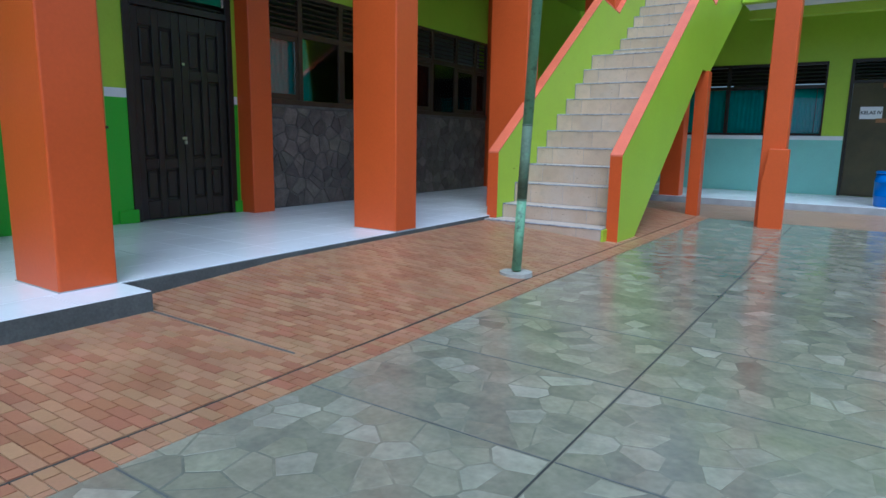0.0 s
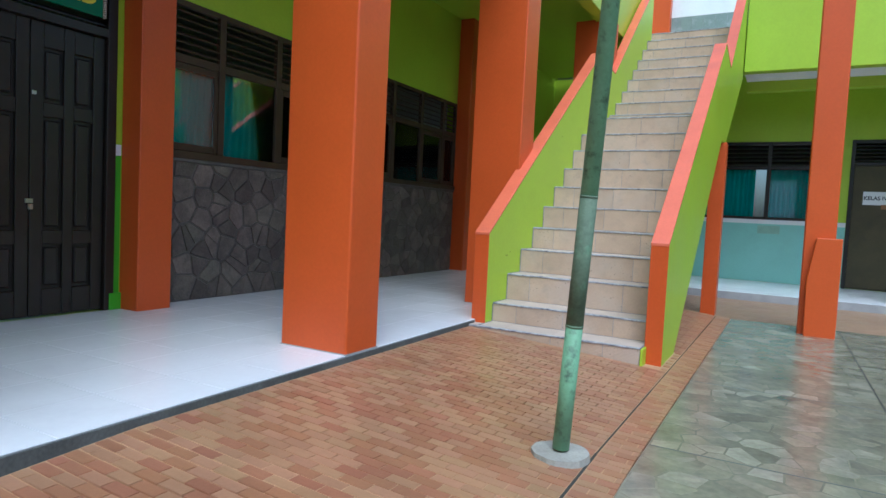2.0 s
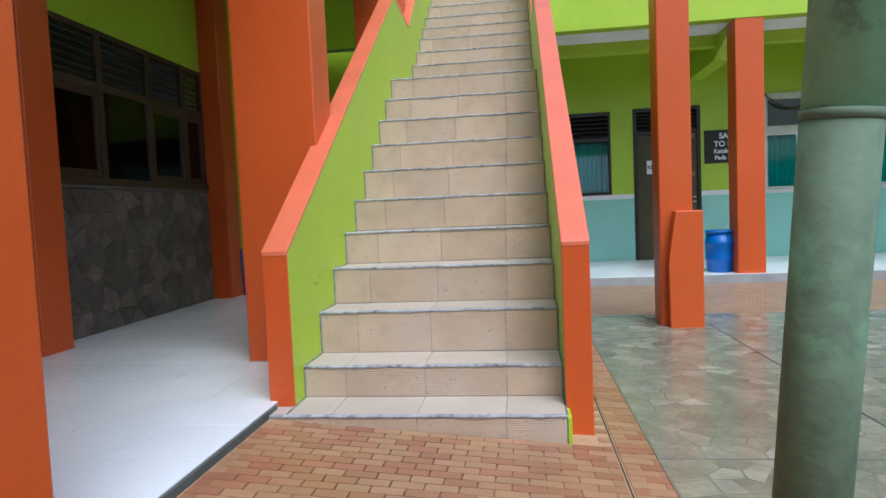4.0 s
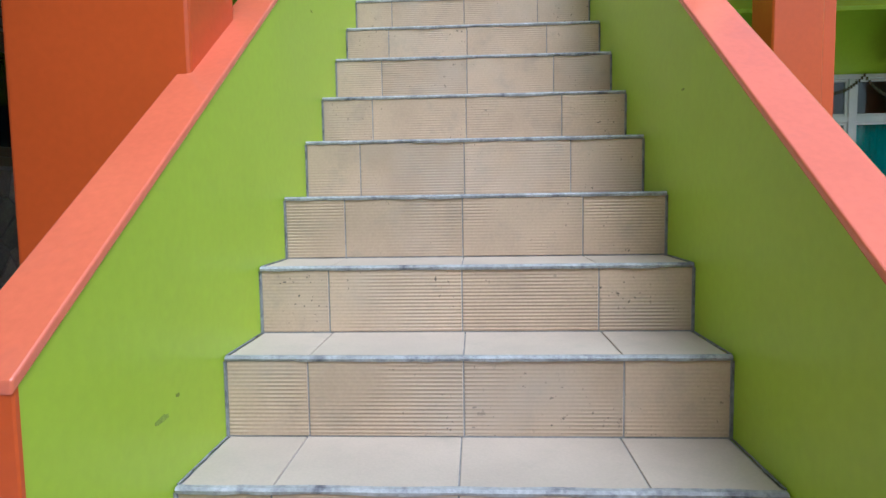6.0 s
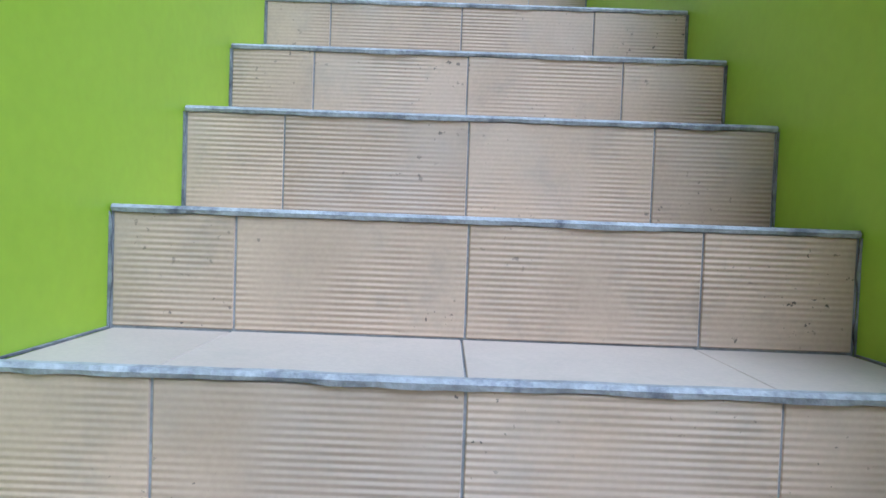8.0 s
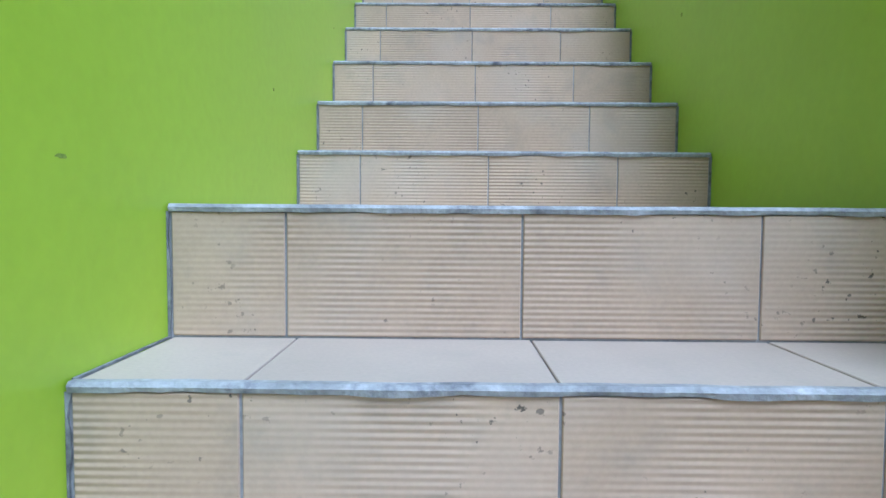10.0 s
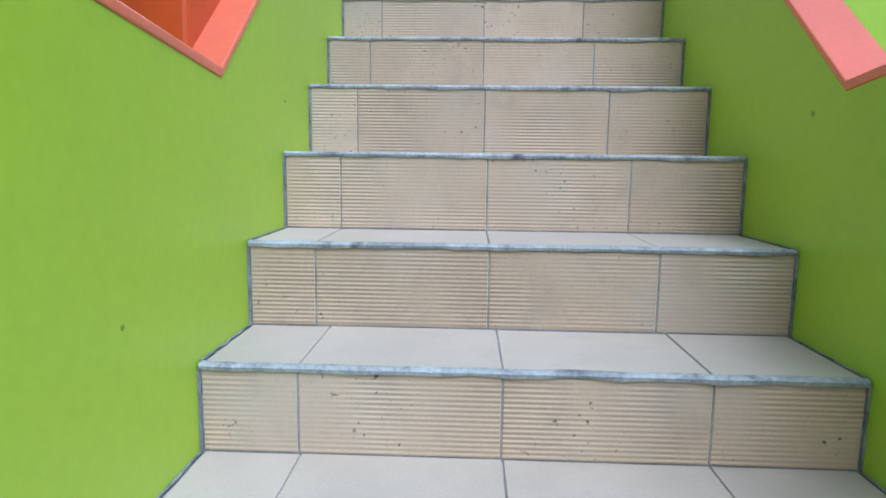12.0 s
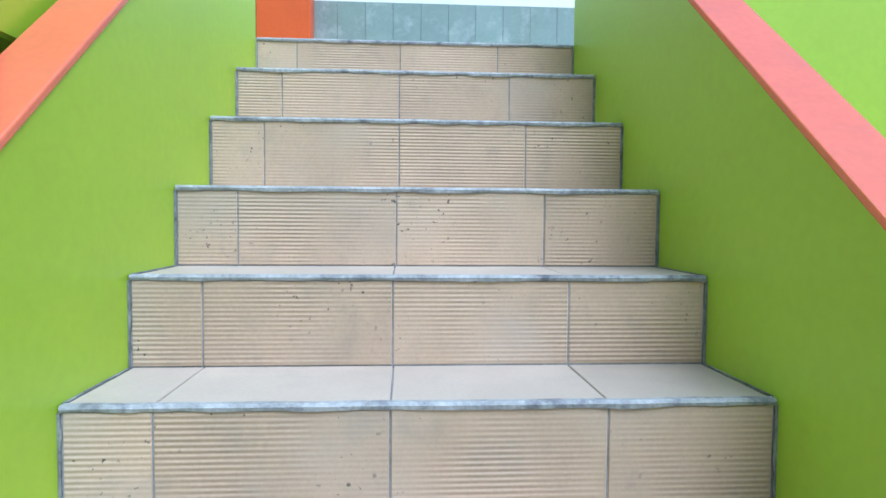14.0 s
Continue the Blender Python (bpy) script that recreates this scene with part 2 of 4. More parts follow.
ROOMD = surface("dim_room_plaster", (0.30, 0.30, 0.26), 0.8, 0.1, 2, 30, 0.05, 0.2)
GARLAND = surface("paper_garland", (0.10, 0.09, 0.05), 0.8, 0.5, 40, 90, 0.0, 0.2)
ROOF = surface("roof_tile", (0.28, 0.11, 0.06), 0.7, 0.2, 4, 40, 0.3, 0.3)
SOIL = surface("bare_ground", (0.16, 0.13, 0.10), 0.9, 0.3, 0.6, 8, 0.4, 0.2)
GLASS = pane_glass("window_glass")


# ---- builders ----
def box(bm, x0, x1, y0, y1, z0, z1, bevel=0.0, segments=1):
    v = [bm.verts.new(c) for c in ((x0, y0, z0), (x1, y0, z0), (x1, y1, z0), (x0, y1, z0), (x0, y0, z1), (x1, y0, z1), (x1, y1, z1), (x0, y1, z1))]
    fs = [bm.faces.new([v[i] for i in q]) for q in ((3, 2, 1, 0), (4, 5, 6, 7), (0, 1, 5, 4), (1, 2, 6, 5), (2, 3, 7, 6), (3, 0, 4, 7))]
    if bevel:
        es = {e for f in fs for e in f.edges}
        bmesh.ops.bevel(bm, geom=list(es), offset=bevel, segments=segments, affect="EDGES", profile=0.5)
    return bm


def prism(bm, poly, axis, a, b, bevel=0.0):
    """A polygon in the plane across the axis, pushed from a to b. For x the polygon is (y, z), for y (x, z), for z (x, y)."""
    put = {"x": lambda p, d: (d, p[0], p[1]), "y": lambda p, d: (p[0], d, p[1]), "z": lambda p, d: (p[0], p[1], d)}[axis]
    lo = [bm.verts.new(put(p, a)) for p in poly]
    hi = [bm.verts.new(put(p, b)) for p in poly]
    fs = [bm.faces.new(lo), bm.faces.new(hi[::-1])]
    for i in range(len(poly)):
        k = (i + 1) % len(poly)
        fs.append(bm.faces.new((lo[k], lo[i], hi[i], hi[k])))
    bmesh.ops.recalc_face_normals(bm, faces=fs)
    if bevel:
        bmesh.ops.bevel(bm, geom=list({e for f in fs for e in f.edges}), offset=bevel, segments=2, affect="EDGES", profile=0.5)
    return bm


def lathe(bm, profile, cx, cy, n=28):
    rings = []
    for r, z in profile:
        rings.append([bm.verts.new((cx + r * math.cos(2 * math.pi * i / n), cy + r * math.sin(2 * math.pi * i / n), z)) for i in range(n)])
    for a, b in zip(rings, rings[1:]):
        for i in range(n):
            f = bm.faces.new((a[i], a[(i + 1) % n], b[(i + 1) % n], b[i]))
            f.smooth = True
    bm.faces.new(rings[0][::-1])
    bm.faces.new(rings[-1])
    return bm


def tube(bm, a, b, r, n=10):
    a, b = Vector(a), Vector(b)
    q = (b - a).to_track_quat("Z", "Y")
    lo = [bm.verts.new(a + q @ Vector((r * math.cos(2 * math.pi * i / n), r * math.sin(2 * math.pi * i / n), 0))) for i in range(n)]
    hi = [bm.verts.new(v.co + (b - a)) for v in lo]
    for i in range(n):
        bm.faces.new((lo[i], lo[(i + 1) % n], hi[(i + 1) % n], hi[i])).smooth = True
    bm.faces.new(lo[::-1])
    bm.faces.new(hi)
    return bm


def part(name, bm, material, parent=None, label=""):
    me = bpy.data.meshes.new(name)
    bm.to_mesh(me)
    bm.free()
    me.materials.append(material)
    ob = new(name, me)
    if parent is not None:
        ob.parent = parent
        ob.matrix_parent_inverse = parent.matrix_basis.inverted()
    if label:
        tagged(ob, label)
    return ob


def block(name, material, dims, parent=None, label="", bevel=0.0):
    return part(name, box(bmesh.new(), *dims, bevel=bevel), material, parent, label)


def empty(name, at, label, category, group="", kind=""):
    ob = new(name)
    ob.matrix_basis = Matrix.Translation(at)
    return tagged(ob, label, category, group, kind)


def setting(ob, label, category):
    return tagged(ob, label, category, kind="structure")


def wall_with_holes(name, material, axis, at, thick, u0, u1, z0, z1, holes):
    """A wall of real thickness with openings (u0, u1, z0, z1) cut right through it, as one mesh of a regular grid of cells."""
    us = sorted({u0, u1, *[h[0] for h in holes], *[h[1] for h in holes]})
    zs = sorted({z0, z1, *[h[2] for h in holes], *[h[3] for h in holes]})
    bm = bmesh.new()
    solid = {}
    for i in range(len(us) - 1):
        for k in range(len(zs) - 1):
            cu, cz = (us[i] + us[i + 1]) / 2, (zs[k] + zs[k + 1]) / 2
            solid[i, k] = not any(h[0] < cu < h[1] and h[2] < cz < h[3] for h in holes)
    def P(u, z, d):
        return (at + d, u, z) if axis == "x" else (u, at + d, z)
    verts = {}
    def V(i, k, d):
        key = (i, k, d)
        if key not in verts:
            verts[key] = bm.verts.new(P(us[i], zs[k], thick if d else 0))
        return verts[key]
    for (i, k), s in solid.items():
        if not s:
            continue
        bm.faces.new((V(i, k, 0), V(i + 1, k, 0), V(i + 1, k + 1, 0), V(i, k + 1, 0)))
        bm.faces.new((V(i, k, 1), V(i, k + 1, 1), V(i + 1, k + 1, 1), V(i + 1, k, 1)))
        for di, dk, a, b in ((-1, 0, (i, k), (i, k + 1)), (1, 0, (i + 1, k), (i + 1, k + 1)), (0, -1, (i, k), (i + 1, k)), (0, 1, (i, k + 1), (i + 1, k + 1))):
            if not solid.get((i + di, k + dk), False):
                bm.faces.new((V(*a, 0), V(*b, 0), V(*b, 1), V(*a, 1)))
    bmesh.ops.recalc_face_normals(bm, faces=bm.faces)
    return part(name, bm, material)


def cells(u0, u1, v0, v1, size, gap, seed, spread=0.85):
    """Irregular stones that fill a rectangle: the polygons nearest to jittered seeds, drawn in by half the joint."""
    rnd = random.Random(seed)
    nu, nv = max(1, round((u1 - u0) / size)), max(1, round((v1 - v0) / size))
    grid = {}
    for i in range(-1, nu + 1):
        for k in range(-1, nv + 1):
            grid[i, k] = (u0 + (i + 0.5 + spread * (rnd.random() - 0.5)) * (u1 - u0) / nu, v0 + (k + 0.5 + spread * (rnd.random() - 0.5)) * (v1 - v0) / nv)
    found = []
    for i in range(nu):
        for k in range(nv):
            p = grid[i, k]
            poly = [(u0 + gap / 2, v0 + gap / 2), (u1 - gap / 2, v0 + gap / 2), (u1 - gap / 2, v1 - gap / 2), (u0 + gap / 2, v1 - gap / 2)]
            for di in (-2, -1, 0, 1, 2):
                for dk in (-2, -1, 0, 1, 2):
                    q = grid.get((i + di, k + dk))
                    if q is None or (di == 0 and dk == 0) or not (0 <= i + di < nu and 0 <= k + dk < nv):
                        continue
                    nx, ny = q[0] - p[0], q[1] - p[1]
                    d = math.hypot(nx, ny)
                    nx, ny = nx / d, ny / d
                    lim = d / 2 - gap / 2
                    cut = []
                    for a, b in zip(poly, poly[1:] + poly[:1]):
                        da = (a[0] - p[0]) * nx + (a[1] - p[1]) * ny - lim
                        db = (b[0] - p[0]) * nx + (b[1] - p[1]) * ny - lim
                        if da <= 0:
                            cut.append(a)
                        if da * db < 0:
                            f = da / (da - db)
                            cut.append((a[0] + (b[0] - a[0]) * f, a[1] + (b[1] - a[1]) * f))
                    poly = cut
                    if len(poly) < 3:
                        break
                if len(poly) < 3:
                    break
            if len(poly) >= 3:
                found.append((p, poly))
    return found


def slab_mesh(name, polys, place, inset, material):
    """Flat stones as one mesh: each polygon with a top drawn in a little and sides that go down to its bed."""
    verts, faces = [], []
    for p, poly in polys:
        n, base = len(poly), len(verts)
        for q in poly:
            verts.append(place(q[0], q[1], 0.0))
        for q in poly:
            d = math.hypot(q[0] - p[0], q[1] - p[1]) or 1
            f = max(0.0, 1 - inset / d)
            verts.append(place(p[0] + (q[0] - p[0]) * f, p[1] + (q[1] - p[1]) * f, 1.0))
        faces.append([base + n + i for i in range(n)])
        for i in range(n):
            k = (i + 1) % n
            faces.append([base + i, base + k, base + n + k, base + n + i])
    me = bpy.data.meshes.new(name)
    me.from_pydata(verts, [], faces)
    me.materials.append(material)
    me.update()
    return me


def letters(text, size, material, parent, m, name="lettering", extrude=0.002):
    cu = bpy.data.curves.new(name, "FONT")
    cu.body, cu.size, cu.extrude, cu.align_x, cu.align_y = text, size, extrude, "CENTER", "CENTER"
    cu.resolution_u = 3
    cu.offset = size * 0.03
    tmp = bpy.data.objects.new(name, cu)
    scene.collection.objects.link(tmp)
    dg = bpy.context.evaluated_depsgraph_get()
    me = bpy.data.meshes.new_from_object(tmp.evaluated_get(dg))
    bpy.data.objects.remove(tmp)
    me.transform(m)
    me.materials.clear()
    me.materials.append(material)
    ob = new(name, me)
    ob.parent = parent
    ob.matrix_parent_inverse = parent.matrix_basis.inverted()
    return ob


# ---- setting: ground, floors ----
FZ = 0.19          # white walkway beside the classrooms
FZ2 = 0.08         # white walkway of the far wing
CZ = -0.032        # level of the far paved strip
WX = -3.08         # face of the long classroom wall
FY = 8.5           # face of the far classroom wall
EX = -0.74         # edge of the white walkway
BX = 1.01          # edge between pavers and flagstones


def court_z(y):
    return 0.06 - 0.0121 * (y + 4.0)


def brick_z(x, y):
    left = 0.15 - 0.075 * min(1.0, max(0.0, (-3.0 - y) / 1.3))
    return left + (x - EX) / (BX - EX) * (court_z(y) - left)


def skew(y):
    """The edge of the pavers drifts a little into the yard towards the south."""
    return 0.018 * max(0.0, -1.9 - y)


def sheet(name, material, x0, x1, y0, y1, height, drop):
    """A floor bed whose four upper corners follow a slope."""
    bm = bmesh.new()
    box(bm, x0, x1, y0, y1, -0.4, 0.0)
    for v in bm.verts:
        if v.co.z > -0.2:
            v.co.z = height(v.co.x, v.co.y) - drop
    return part(name, bm, material)


setting(block("ground", SOIL, (-600, 600, -600, 600, -0.9, -0.40)), "bare brown earth around the school", "ground")
court = setting(sheet("courtyard_floor", FLAGBED, BX, 11.0, -12.0, 3.62, lambda x, y: court_z(y), 0.0), "grey cement bed of the polished flagstone courtyard", "floor")
path = setting(sheet("paved_path", BRICKGROUT, EX + 0.004, BX - 0.004, -3.0, 3.62, brick_z, 0.0012), "sloping path of clay pavers beside the white walkway", "pavement")
for y0, y1 in ((-12.0, -4.3), (-4.3, -3.0)):
    sheet("paver_bed", BRICKGROUT, EX + 0.004, BX - 0.004, y0, y1, brick_z, 0.0012).parent = path
far_path = setting(block("paved_strip", BRICKGROUT, (-0.72, 11.0, 3.624, 5.93, -0.4, CZ - 0.0035)), "strip of clay pavers before the far classrooms, paled for grazing gloss", "pavement")
walkway = setting(block("walkway_floor", GROUT, (WX, EX, -12.0, FY, -0.3, FZ - 0.004)), "glossy white tiled walkway floor", "floor")
block("floor_edge", CEMENT, (EX - 0.002, EX + 0.012, -4.25, 0.1, -0.2, FZ - 0.008), walkway, "dark cement edge of the walkway")
block("porch", CEMENT, (EX + 0.002, -0.42, -12.0, -4.26, -0.3, FZ - 0.004), walkway, "rough dark cement face under the white tiles")
far_walk = setting(block("far_walkway_floor", GROUT, (EX + 0.004, 11.0, 5.95, FY, -0.3, FZ2 - 0.004)), "white tiled walkway before the far classrooms", "floor")

# ---- setting: walls ----
W1 = (-1.23, 1.14)   # windows between the wall pilasters
W2 = (1.46, 4.02)
WZ0, WZ1 = 1.43, 2.76
DOOR = (-2.80, -1.58)
wall_west = setting(wall_with_holes("wall_west", LIME, "x", WX, -0.16, -12.0, FY + 0.2, -0.3, 8.0, [(*W1, WZ0, WZ1), (*W2, WZ0, WZ1), (*DOOR, FZ - 0.004, 2.76)]), "lime green painted classroom wall", "wall")
for a, b in ((-12.0, DOOR[0] - 0.003), (DOOR[1] + 0.003, -1.53)):
    block("dado_paint", GREEN, (WX - 0.01, WX + 0.004, a, b, FZ, 1.39), wall_west, "bright green lower band")
    block("white_stripe", WHITE, (WX - 0.01, WX + 0.006, a, b, 1.39, 1.475), wall_west, "white painted stripe")
for a, b in ((DOOR[0] - 0.16, DOOR[0] + 0.035), (DOOR[1] - 0.04, DOOR[1] + 0.10)):
    block("door_plinth", GREEN, (WX, WX + 0.03, a, b, FZ, FZ + 0.13), wall_west, "small green plinth", 0.004)
FWIN = (-0.62, 2.06, 1.24, 2.68)
FDOOR = (2.44, 3.56, FZ2 - 0.004, 2.70)
BWIN = (4.56, 7.9, 1.16, 2.82)
wall_north = setting(wall_with_holes("wall_north", LIME, "y", FY, 0.16, WX, 11.0, -0.3, 4.05, [FWIN, FDOOR, BWIN]), "lime green far classroom wall", "wall")
for a, b in ((WX + 0.01, FDOOR[0] - 0.003), (FDOOR[1] + 0.003, 11.0)):
    block("dado_paint", MINT, (a, b, FY - 0.004, FY + 0.01, FZ2, 1.16), wall_north, "mint green lower band")
for a, b in ((WX + 0.01, FDOOR[0] - 0.003), (FDOOR[1] + 0.003, BWIN[0] - 0.06)):
    block("white_stripe", WHITE, (a, b, FY - 0.008, FY + 0.01, 1.16, 1.24), wall_north, "white painted stripe")
# unseen closing walls, kept low so side light reaches the walkway
setting(block("wall_south", LIME, (WX, 11.0, -12.2, -12.0, -0.3, 2.6)), "plain lime wall closing the yard", "wall")
setting(block("wall_east", LIME, (11.0, 11.2, -12.0, FY, -0.3, 2.6)), "plain lime wall closing the yard", "wall")
# rooms behind the windows
# the west openings are never in view, added to backlight the curtains
setting(wall_with_holes("classroom_back_wall", ROOMD, "x", -7.0, -0.2, -12, FY + 4, -0.3, 4.2, [(y, y + 2.2, 1.3, 2.7) for y in (-9.0, -5.5, -2.0, 1.5)]), "dim classroom back wall", "wall")
setting(block("classroom_floor", ROOMD, (-7.0, WX - 0.17, -12, FY + 4, -0.3, 0.18)), "dim classroom floor", "floor")
setting(wall_with_holes("far_classroom_back_wall", ROOMD, "y", FY + 4, 0.2, WX - 0.16, 11.0, -0.3, 4.2, [(x, x + 1.9, 1.25, 2.6) for x in (-2.2, 0.6, 5.6, 8.4)]), "dim far classroom back wall", "wall")
setting(block("far_classroom_floor", ROOMD, (WX - 0.16, 11.0, FY + 0.17, FY + 4, -0.3, 0.07)), "dim far classroom floor", "floor")
setting(block("far_classroom_end_wall", ROOMD, (11.0, 11.2, FY, FY + 4.2, -0.3, 4.2)), "dim far classroom end wall", "wall")
setting(block("classroom_end_wall", ROOMD, (-7.2, WX - 0.16, -12.2, -12.0, -0.3, 4.2)), "dim classroom end wall", "wall")

# ---- setting: ceilings, upper floor ----
setting(block("ceiling", LIME, (WX, -0.98, -12.0, FY - 0.2, 4.05, 4.19)), "green painted ceiling over the walkway", "ceiling")
setting(block("classroom_ceiling", ROOMD, (-7.2, WX - 0.165, -12.2, FY + 4.2, 4.2, 4.35)), "dim classroom ceiling", "ceiling")
beam_w = setting(block("edge_beam", LIME, (-0.98, -0.80, -12.0, 5.99, 3.80, 5.05), bevel=0.008), "lime green upper balcony beam and parapet", "beam")
beam_n = setting(block("balcony_beam", LIME, (0.79, 11.0, 5.99, 6.17, 3.43, 5.05), bevel=0.008), "bright lime balcony beam and parapet", "beam")
block("soffit", WHITE, (0.79, 11.0, 6.174, 6.86, 3.46, 3.50), beam_n, "white painted soffit strip")
block("inner_beam", LIME, (0.79, 11.0, 6.864, 7.04, 3.30, 3.9), beam_n, "green inner beam")
for x in (3.36, 6.9):
    bm = bmesh.new()
    prism(bm, [(6.20, 3.458), (6.20, 3.40), (7.04, 3.12), (8.49, 3.12), (8.49, 3.458)], "x", x, x + 0.24)
    part("cross_beam", bm, LIME, beam_n)
setting(block("ceiling_far", LIME, (-0.97, 11.0, 7.05, FY - 0.01, 3.9, 4.05)), "green painted ceiling of the far walkway", "ceiling")
setting(block("far_classroom_ceiling", ROOMD, (WX - 0.16, 11.2, FY + 0.165, FY + 4.2, 4.06, 4.2)), "dim far classroom ceiling", "ceiling")
upper_floor = setting(block("upper_floor", WTILE, (-0.97, 11.0, 6.215, 8.4, 4.055, 4.197)), "pale tiled floor of the upper walkway", "floor")
upper_wall = setting(block("wall_upper", WHITE, (WX, 11.0, 8.4, 8.6, 4.21, 7.3)), "white wall of the upper storey", "wall")
block("dado_bed", GROUT, (WX + 0.01, 11.0, 8.39, 8.4, 4.2, 5.10), upper_wall)
# assumed roofs, out of view; eaves pulled back to light the upper steps
setting(block("roof_north", ROOF, (WX - 0.5, 11.4, 8.2, 13.5, 7.3, 7.5)), "red-brown roof over the far wing", "roof")
setting(block("roof_west", ROOF, (-8, -2.8, -12.5, 8.1, 7.3, 7.5)), "red-brown roof over the classroom wing", "roof")

# ---- staircase ----
NOSE = [(0.0, 0.165), (0.285, 0.325), (0.577, 0.557), (0.87, 0.771), (1.16, 0.975), (1.432, 1.188), (1.73, 1.405), (2.02, 1.62), (2.314, 1.848),
        (2.592, 2.065), (2.884, 2.295), (3.80, 2.48), (4.10, 2.688), (4.412, 2.907), (4.715, 3.131), (5.0, 3.337), (5.283, 3.549), (5.585, 3.779),
        (5.893, 4.003), (6.2, 4.197)]
SW = 0.655
RAIL = 0.122
stair = empty("staircase", (0, 0, 0), "tiled concrete staircase with lime parapets and orange copings", "staircase")
bm = bmesh.new()
poly = []
for i, (y, z) in enumerate(NOSE):
    below = NOSE[i - 1][1] - 0.006 if i else -0.25
    poly += [(y + 0.006, below), (y + 0.006, z - 0.006)]
poly += [(6.214, 4.187), (6.214, 3.95), (3.95, 2.13), (3.48, 2.13), (0.60, -0.25)]
part("stair_core", prism(bm, poly, "x", -SW + 0.003, SW - 0.003), STAIRGROUT, stair, "dark grouted concrete flight")

def stair_tile(name, x0, x1, y0, y1, z0, z1, material):
    return part(name, box(bmesh.new(), x0, x1, y0, y1, z0, z1, bevel=0.0015), material, stair)


tile_rnd = random.Random(5)
for i, (y, z) in enumerate(NOSE):
    below = NOSE[i - 1][1] if i else -0.12
    shift = 0.012 * (tile_rnd.random() - 0.5) + (0.042 if i < 10 else 0.028 if i < 12 else 0.0)
    TX = [-SW + 0.007, -0.478, -0.072, 0.336, SW - 0.007] if i < 12 else [-SW + 0.007, -0.492, -0.072, 0.331, SW - 0.007]
    for k in range(4):
        a, b = TX[k] + (shift if k else 0), TX[k + 1] + (shift if k < 3 else 0)
        stair_tile("riser_tile", a + 0.002, b - 0.002, y + 0.002 + 0.002 * tile_rnd.random(), y + 0.02, below + 0.003, z - 0.013, RISER)
    if i < 19:
        end = NOSE[i + 1][0] + 0.01
        rows = [(y + 0.004, end)] if i != 10 else [(y + 0.004, y + 0.525), (y + 0.5135, end)]
        for r0, r1 in rows:
            for k in range(4):
                a, b = TX[k] + (shift if k else 0), TX[k + 1] + (shift if k < 3 else 0)
                stair_tile("tread_tile", a + 0.0018, b - 0.0018, r0 + 0.014, r1 - 0.002, z - 0.012, z - 0.002 + 0.0015 * tile_rnd.random(), TREAD)
    # chipped cement nosing, uneven along its length
    bm = bmesh.new()
    n = 44
    ring = []
    for s in range(n + 1):
        x = -SW + 0.005 + (2 * SW - 0.01) * s / n
        w = 0.006 * noise.noise((x * 9, y * 7, 1.3)) + 0.004 * noise.noise((x * 31, y * 7, 4.1))
        sec = [(y + 0.020, z - 0.014), (y - 0.001 + w * 0.5, z - 0.0125 + w * 0.6), (y - 0.003 + w * 0.4, z - 0.005), (y + 0.002, z + 0.001 + w * 0.12), (y + 0.016 + w, z + 0.0008)]
        ring.append([bm.verts.new((x, p[0], p[1])) for p in sec])
    for a, b in zip(ring, ring[1:]):
        for q in range(5):
            bm.faces.new((a[q], a[(q + 1) % 5], b[(q + 1) % 5], b[q]))
    bm.faces.new(ring[0])
    bm.faces.new(ring[-1][::-1])
    bmesh.ops.recalc_face_normals(bm, faces=bm.faces)
    part("nosing", bm, NOSING, stair, "chipped grey cement nosing" if i == 0 else "")

# ragged cement line where the steps meet the parapets
EDGE = surface("stained_edge_cement", (0.24, 0.245, 0.25), 0.8, 0.35, 18, 90, 0.4, 0.3, (0.06, 0.06, 0.07), 0.9, 14.0)
for i, (y, z) in enumerate(NOSE[:-1]):
    below = NOSE[i - 1][1] if i else 0.16
    after = NOSE[i + 1][0]
    for side in (-1, 1):
        lines = [[(y + 0.0008, below + (z - 0.012 - below) * k / 12) for k in range(13)], [(y + 0.016 + (after - y - 0.016) * k / 16, z + 0.0012) for k in range(17)]]
        bm = bmesh.new()
        for flat, line in enumerate(lines):
            if not flat and i == 0:
                continue
            pairs = []
            for py, pz in line:
                w = 0.005 + 0.006 * noise.noise((py * 23 + side * 3, pz * 23, 2.0)) + 0.004 * noise.noise((py * 70, pz * 70 + side, 7.0))
                pairs.append((bm.verts.new((side * (SW - 0.0005), py, pz)), bm.verts.new((side * (SW - 0.0005 - max(0.002, w)), py, pz))))
            for (a, b), (c, d) in zip(pairs, pairs[1:]):
                bm.faces.new((a, b, d, c))
        grown = bmesh.ops.extrude_face_region(bm, geom=list(bm.faces))
        for v in (v for v in grown["geom"] if isinstance(v, bmesh.types.BMVert)):
            v.co.y += 0.004
            v.co.z -= 0.004
        bmesh.ops.recalc_face_normals(bm, faces=bm.faces)
        part("edge_cement", bm, EDGE, stair)

